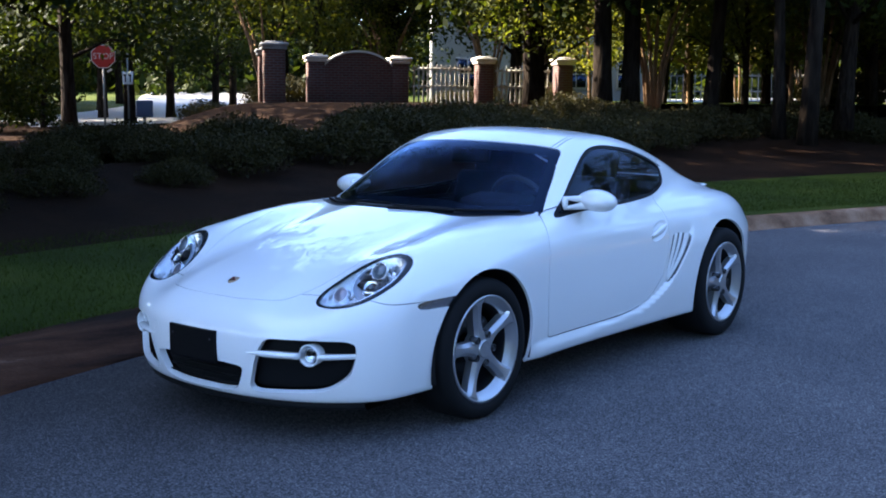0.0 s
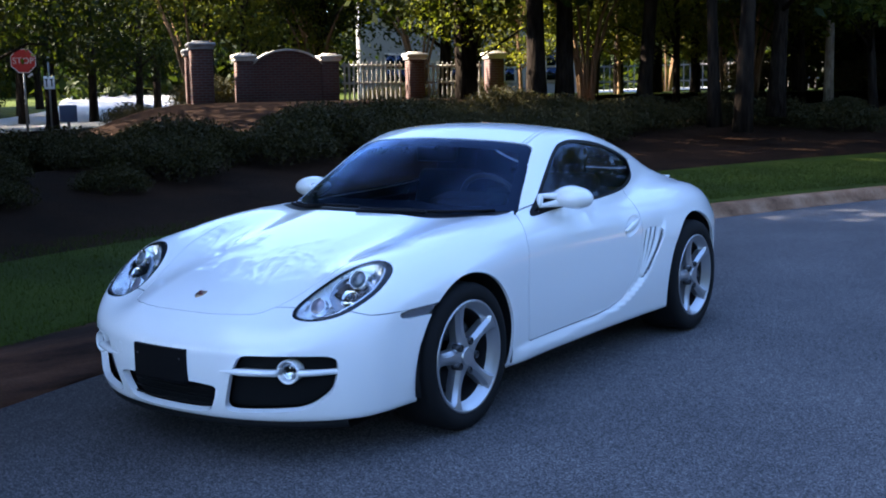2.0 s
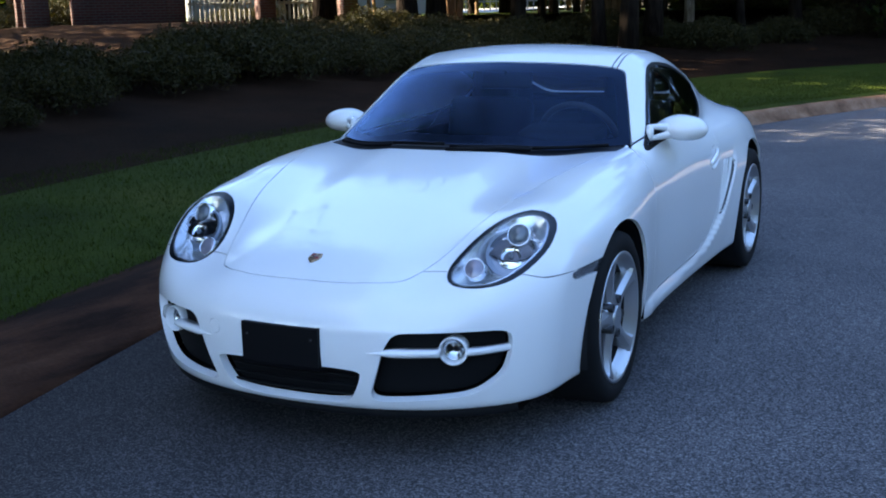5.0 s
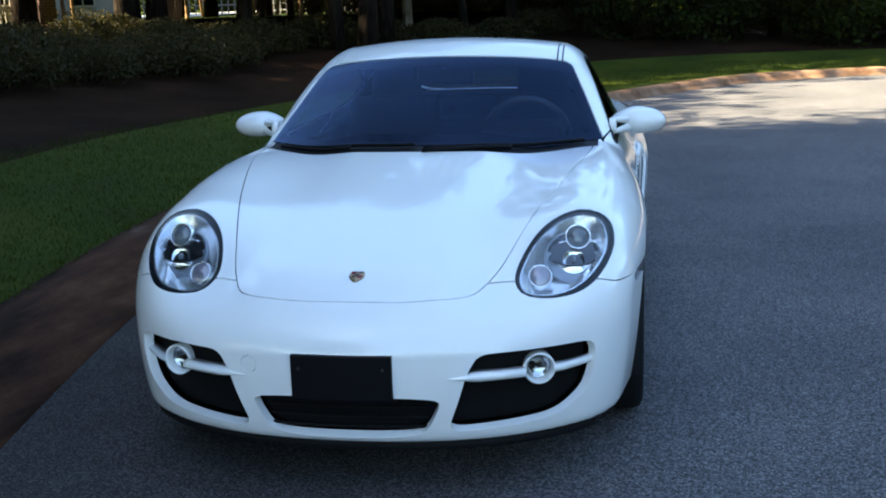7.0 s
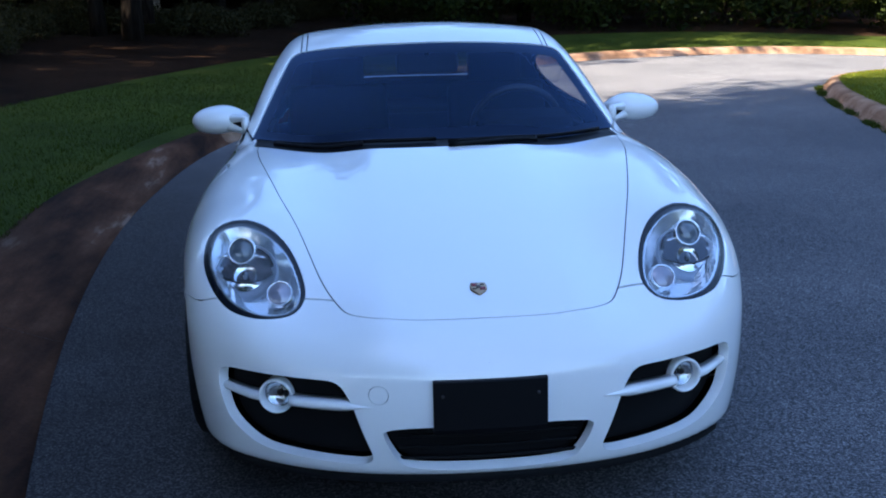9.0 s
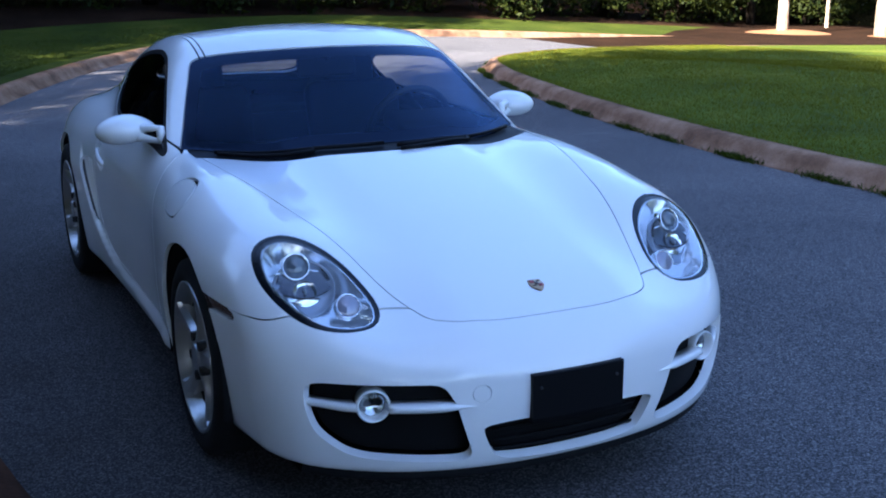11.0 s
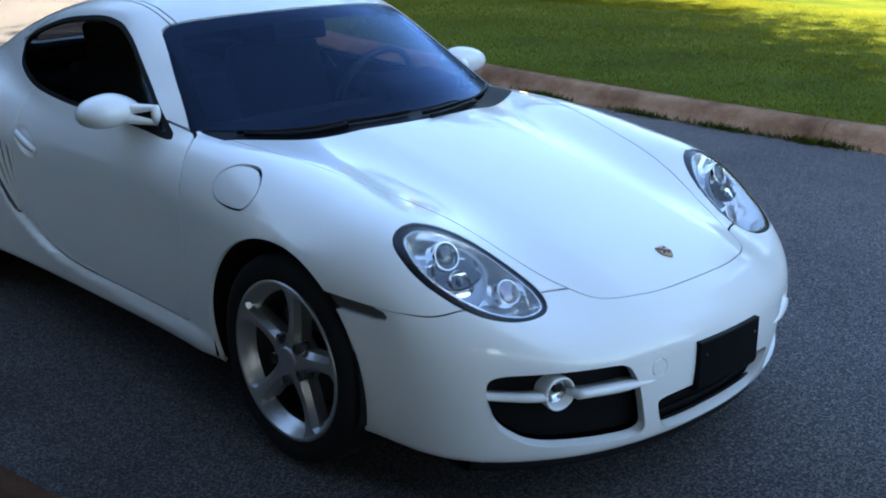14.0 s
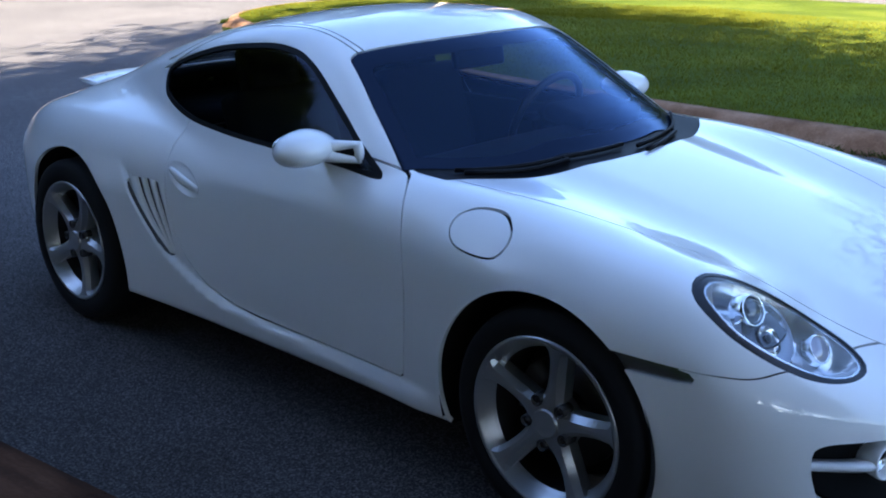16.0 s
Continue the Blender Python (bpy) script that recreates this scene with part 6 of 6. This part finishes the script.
    lathe(bm, [(-0.03, 0.043), (0.004, 0.042), (0.010, 0.040), (0.012, 0.037), (0.009, 0.034), (0.002, 0.033), (-0.01, 0.032)], eye, 36)
    part("projector_ring", bm, CHROME, lamp)
    for way in (-1, 1):
        bm = bmesh.new()
        tube(bm, [eye @ Vector((0.002, way * 0.038, -0.012)), eye @ Vector((0.001, way * 0.056, -0.017)), eye @ Vector((-0.004, way * 0.078, -0.019))], [0.0045, 0.0035, 0.003], 8)
        part("ring_arm", bm, CHROME, lamp)
    bm = bmesh.new()
    lathe(bm, [(0.000, 0.0335), (0.010, 0.029), (0.016, 0.017), (0.018, 0.0005)], eye, 28)
    part("projector_lens", bm, LENS, lamp, "round projector lens")
    sig = Matrix.Translation((sg * 0.538, -0.624, 0.614)) @ aim @ Matrix.Rotation(radians(-32), 4, "Y")
    bm = bmesh.new()
    lathe(bm, [(-0.02, 0.038), (0.004, 0.037), (0.008, 0.0345), (0.007, 0.032), (0.002, 0.030), (-0.012, 0.022), (-0.02, 0.0005)], sig, 32)
    part("turn_signal", bm, CHROME, lamp, "round turn signal")
    bm = bmesh.new()
    lathe(bm, [(0.004, 0.0315), (0.009, 0.023), (0.011, 0.0005)], sig, 24)
    part("signal_lens", bm, SIGNAL, lamp, "smoked grey signal lens")
    # side marker
    m = markers.keep(pick)
    light = skin_part("side_marker", m.sunk(0.001), CLEAR, car, "clear side marker lamp with a ribbed grey mirror", lip=0.012)
    skin_part("marker_housing", m.sunk(0.010), SMOKE, light)
    skin_part("tail_light", tails.keep(pick).sunk(0.002), RED_LENS, car, "red tail light", lip=0.01)

# ---- side vents ----
for pick in (LEFT, RIGHT):
    sg = 1 if pick is LEFT else -1
    v = vents.keep(pick)
    # dark grey backing paints the shade in the gaps between the slats
    vent = skin_part("side_vent", v.sunk(0.016), VENT_SHADE, car, "side air vent with white slats over gaps painted shade-dark")
    for u, wide in ((0.10, 0.085), (0.32, 0.085), (0.54, 0.085), (0.835, 0.165)):
        bm = bmesh.new()
        rows = []
        for w in np.linspace(0.0, 1.0, 11):
            lo = 1.748 - 0.05 * w - 0.016 * math.sin(w * math.pi)
            hi = 1.990 - 0.25 * w + 0.045 * math.sin(w * math.pi)
            y, z = lo + (hi - lo) * u, 0.683 - 0.262 * w
            half = wide * (hi - lo)
            x = float(half_width(np.array([y]))[0]) - 0.55 * max(0, z - 0.6) ** 2 - 0.35 * max(0, 0.5 - z) ** 2
            rows.append([bm.verts.new((sg * (x + dx), y + dy, z)) for dx, dy in ((-0.007, -half), (0.001, 0.1 * half), (-0.003, half), (-0.016, 0.0))])
        for p, q in zip(rows, rows[1:]):
            for j in range(4):
                bm.faces.new((p[j], p[(j + 1) % 4], q[(j + 1) % 4], q[j]))
        bm.faces.new(rows[0]), bm.faces.new(rows[-1][::-1])
        bmesh.ops.recalc_face_normals(bm, faces=bm.faces)
        part("slat", bm, WHITE, vent)

# ---- door handles ----
for sg in (1, -1):
    bm = bmesh.new()
    n = 17
    rows = []
    for i in range(n):
        u = i / (n - 1)
        y, z = 1.550 + 0.160 * u, 0.690 + 0.050 * u
        w = 0.005 + 0.0135 * math.sin(max(0.03, min(0.97, u)) * math.pi) ** 0.6
        out = float(half_width(np.array([y]))[0]) - 0.55 * max(0, z - 0.6) ** 2 + 0.020 - 0.021 + 0.011 * math.sin(u * math.pi) ** 0.8
        rows.append([bm.verts.new((sg * (out + 0.010 * math.cos(a) - 0.004), y - 0.30 * w * math.sin(a), z + w * math.sin(a))) for a in np.linspace(0, 2 * math.pi, 12, endpoint=False)])
    for p, q in zip(rows, rows[1:]):
        for k in range(12):
            bm.faces.new((p[k], p[(k + 1) % 12], q[(k + 1) % 12], q[k]))
    bm.faces.new(rows[0]), bm.faces.new(rows[-1][::-1])
    bmesh.ops.recalc_face_normals(bm, faces=bm.faces)
    part("door_handle", bm, WHITE, car)

# ---- mirrors ----
for sg in (1, -1):
    bm = bmesh.new()
    ball(bm, 1.0, Matrix(), 40, 26)
    for v in bm.verts:
        x, y, z = v.co
        # rounded shell: blunt nose, flat back, slimmer towards the door
        taper = 1 - 0.42 * (x < 0) * x * x + 0.10 * (x > 0) * x * x
        yy = y * (0.092 if y < 0 else 0.075)
        zz = z * (0.056 if z > 0 else 0.057) * taper
        v.co = (0.836 + 0.114 * x, 0.942 + yy * (1 - 0.25 * (x < 0) * x * x) - 0.006 * x, 0.929 + zz - 0.006 * x)
        v.co.x *= sg
    bmesh.ops.recalc_face_normals(bm, faces=bm.faces)
    mirror = part("door_mirror", bm, WHITE, car, "white rounded door mirror")
    bm = bmesh.new()
    for z0, lift, r in ((0.891, 0.004, 0.014), (0.942, -0.002, 0.013)):
        tube(bm, [(sg * (0.722 + 0.019 * k), 0.804 + 0.024 * k, z0 + lift * k) for k in range(7)], [r * (0.85 + 0.32 * k) for k in range(7)], 12, 0.8)
    tube(bm, [(sg * 0.726, 0.806, 0.884), (sg * 0.728, 0.810, 0.904), (sg * 0.729, 0.812, 0.930), (sg * 0.728, 0.812, 0.950)], [0.012, 0.017, 0.017, 0.010], 12)
    part("mirror_arm", bm, WHITE, mirror)
    bm = bmesh.new()
    tube(bm, [(sg * (0.725 + 0.019 * k), 0.814 + 0.024 * k, 0.917) for k in range(6)], 0.016, 8, 1.3)
    part("mirror_slot", bm, PLASTIC, mirror, "black slot in the mirror arm")
    bm = bmesh.new()
    tube(bm, [(sg * 0.702, 0.790, 0.860), (sg * 0.716, 0.802, 0.886), (sg * 0.726, 0.814, 0.907)], [0.022, 0.018, 0.014], 10)
    part("mirror_foot", bm, PLASTIC, mirror, "black mirror foot")
    bm = bmesh.new()
    ball(bm, 1.0, Matrix.Translation((sg * 0.842, 1.006, 0.929)) @ Matrix.Rotation(radians(-3 * sg), 4, "Z") @ Matrix.Diagonal((0.072, 0.012, 0.034, 1)), 28, 12)
    part("mirror_glass", bm, CHROME, mirror)

# ---- badge on the hood ----
bm = bmesh.new()
def crest(half, tall, z, inset=0.0):
    out = []
    for i in range(28):
        u = i / 28 * 2 * math.pi
        x, y = math.sin(u), math.cos(u)
        w = half * (1 - 0.55 * max(0, -y) ** 2.2)
        out.append((x * w * (1.12 if y > 0.5 else 1.0), tall * (min(y, 0.72) if y > 0 else y), z))
    return out
at = Matrix.Translation((0, -0.742, float(hood_line(np.array([-0.742]))[0]) + 0.0005)) @ Matrix.Rotation(radians(19.5), 4, "X")
for half, tall, z, m in ((0.0235, 0.032, 0.003, None),):
    low = [bm.verts.new(at @ Vector((x, y, -0.004))) for x, y, _ in crest(half, tall, 0)]
    mid = [bm.verts.new(at @ Vector((x, y, 0.0025))) for x, y, _ in crest(half, tall, 0)]
    top = [bm.verts.new(at @ Vector((x, y, 0.0038))) for x, y, _ in crest(half * 0.9, tall * 0.92, 0)]
    for p, q in ((low, mid), (mid, top)):
        for i in range(28):
            bm.faces.new((p[i], p[(i + 1) % 28], q[(i + 1) % 28], q[i]))
    bm.faces.new(top)
bmesh.ops.recalc_face_normals(bm, faces=bm.faces)
badge = part("hood_badge", bm, GOLD, car, "small gold and red shield badge")
for x, y, w, h, m in ((-0.0105, 0.011, 0.015, 0.014, RED_ENAMEL), (0.0105, -0.007, 0.015, 0.014, RED_ENAMEL), (0, 0.002, 0.012, 0.014, BADGE_BROWN), (0.0105, 0.012, 0.011, 0.004, PLASTIC), (-0.0105, -0.008, 0.011, 0.004, PLASTIC)):
    bm = bmesh.new()
    box(bm, (w, h, 0.002), at @ Matrix.Translation((x, y, 0.0040 + (0.0004 if x == 0 else 0))), 0.0006, 1)
    part("enamel", bm, m, badge)

# ---- wipers ----
def skin_height(x, y):
    """The height of the car's outer skin over a place."""
    lo, hi = 0.5, 1.3
    for _ in range(24):
        mid = (lo + hi) / 2
        lo, hi = (mid, hi) if body_solid(np.array([[x, y, mid]]))[0] < 0 else (lo, mid)
    return lo
for x0, x1 in ((0.62, 0.02), (-0.02, -0.60)):
    bm = bmesh.new()
    pts = []
    for u in np.linspace(0, 1, 12):
        x = x0 + (x1 - x0) * u
        y = cowl_y(x) + 0.035 + 0.03 * (1 - u)
        pts.append((x, y, skin_height(x, y) + 0.008))
    tube(bm, pts, 0.006, 6, 1.3)
    wiper = part("wiper", bm, PLASTIC, car, "black windscreen wiper")
    bm = bmesh.new()
    arm = []
    for k, p in enumerate(pts[5:]):
        y = p[1] - 0.022 - 0.003 * k
        arm.append((p[0], y, skin_height(p[0], y) + 0.008))
    tube(bm, [pts[5]] + arm, [0.006] + [0.008] * len(arm), 6)
    part("wiper_arm", bm, PLASTIC, wiper)

# ---- rear wing ----
bm = bmesh.new()
rows = []
for i in range(33):
    x = -0.43 + 0.86 * i / 32
    y0 = 3.00 + 0.03 * (1 - (x / 0.43) ** 2) - 0.08 * abs(x / 0.43) ** 3
    rows.append([bm.verts.new((x, y0 + dy, 0.868 + dz - 0.02 * x * x)) for dy, dz in ((0, 0), (0.03, 0.012), (0.12, 0.016), (0.15, 0.012), (0.12, 0.002), (0.04, -0.008))])
for p, q in zip(rows, rows[1:]):
    for k in range(6):
        bm.faces.new((p[k], p[(k + 1) % 6], q[(k + 1) % 6], q[k]))
bm.faces.new(rows[0]), bm.faces.new(rows[-1][::-1])
bmesh.ops.recalc_face_normals(bm, faces=bm.faces)
wing = part("rear_wing", bm, WHITE, car, "raised white rear spoiler wing")
for x in (-0.3, 0.3):
    bm = bmesh.new()
    box(bm, (0.03, 0.06, 0.10), pose(x, 3.07, 0.830), 0.008)
    part("wing_strut", bm, PLASTIC, wing)

# ---- cabin ----
bm = bmesh.new()
rows = []
for x in np.linspace(-0.66, 0.66, 25):
    b = 0.62 * x * x
    rows.append([bm.verts.new((x, y + b * s, z - 0.10 * x * x)) for y, z, s in ((0.38, 0.825, 1.0), (0.55, 0.868, 0.8), (0.72, 0.885, 0.5), (0.80, 0.865, 0.3), (0.82, 0.80, 0.2), (0.78, 0.60, 0.1), (0.70, 0.40, 0))])
for p, q in zip(rows, rows[1:]):
    for k in range(6):
        bm.faces.new((p[k], q[k], q[k + 1], p[k + 1]))
part("dashboard", bm, CABIN, car, "dark grey dashboard")
bm = bmesh.new()
box(bm, (0.36, 0.20, 0.07), pose(0.36, 0.74, 0.905, 8), 0.03)
part("instrument_hood", bm, CABIN, car)
bm = bmesh.new()
at = Matrix.Translation((0.36, 0.96, 0.86)) @ Matrix.Rotation(radians(-90), 4, "Z") @ Matrix.Rotation(radians(24), 4, "Y")
ringp = [[bm.verts.new(at @ Vector((0.015 * math.cos(b), (0.18 + 0.015 * math.sin(b)) * math.cos(a), (0.18 + 0.015 * math.sin(b)) * math.sin(a)))) for b in np.linspace(0, 2 * math.pi, 10, endpoint=False)] for a in np.linspace(0, 2 * math.pi, 40, endpoint=False)]
for i in range(40):
    p, q = ringp[i], ringp[(i + 1) % 40]
    for k in range(10):
        bm.faces.new((p[k], p[(k + 1) % 10], q[(k + 1) % 10], q[k]))
wheel_s = part("steering_wheel", bm, CABIN_GREY, car, "grey leather steering wheel")
bm = bmesh.new()
ball(bm, 1, at @ Matrix.Diagonal((0.03, 0.075, 0.07, 1)), 20, 12)
for a in (radians(10), radians(170), radians(270)):
    rod(bm, at @ Vector((0, 0.05 * math.cos(a), 0.05 * math.sin(a))), at @ Vector((0, 0.175 * math.cos(a), 0.175 * math.sin(a))), 0.018, 0.012, 8)
part("hub", bm, CABIN, wheel_s)
for x in (0.37, -0.37):
    bm = bmesh.new()
    box(bm, (0.48, 0.50, 0.16), pose(x, 1.28, 0.42, 8), 0.05, 3)
    seat = part("seat", bm, CABIN, car, "dark leather bucket seat")
    bm = bmesh.new()
    box(bm, (0.46, 0.13, 0.60), pose(x, 1.60, 0.70, -18), 0.055, 3)
    part("backrest", bm, CABIN, seat)
    bm = bmesh.new()
    box(bm, (0.25, 0.09, 0.20), pose(x, 1.72, 1.04, -14), 0.04, 3)
    part("headrest", bm, CABIN, seat)
bm = bmesh.new()
box(bm, (0.25, 0.035, 0.082), pose(0.0, 0.985, 1.125, -10), 0.016, 4)
rod(bm, (0, 0.985, 1.15), (0, 0.96, 1.20), 0.012)
part("rear_view_mirror", bm, PLASTIC, car, "black rear-view mirror")
bm = bmesh.new()
box(bm, (1.24, 2.3, 0.03), pose(0, 1.55, 0.30))
box(bm, (1.24, 0.05, 0.52), pose(0, 1.92, 0.56))
box(bm, (1.10, 0.85, 0.03), pose(0, 2.34, 0.80))
tube(bm, [(x, 2.582 - 0.62 * x * x, 0.931) for x in np.linspace(-0.44, 0.44, 13)], 0.022, 8)
for x in (-0.68, 0.68):
    box(bm, (0.04, 1.15, 0.50), pose(x, 1.20, 0.585))
part("cabin_tub", bm, CABIN, car, "dark cabin trim")
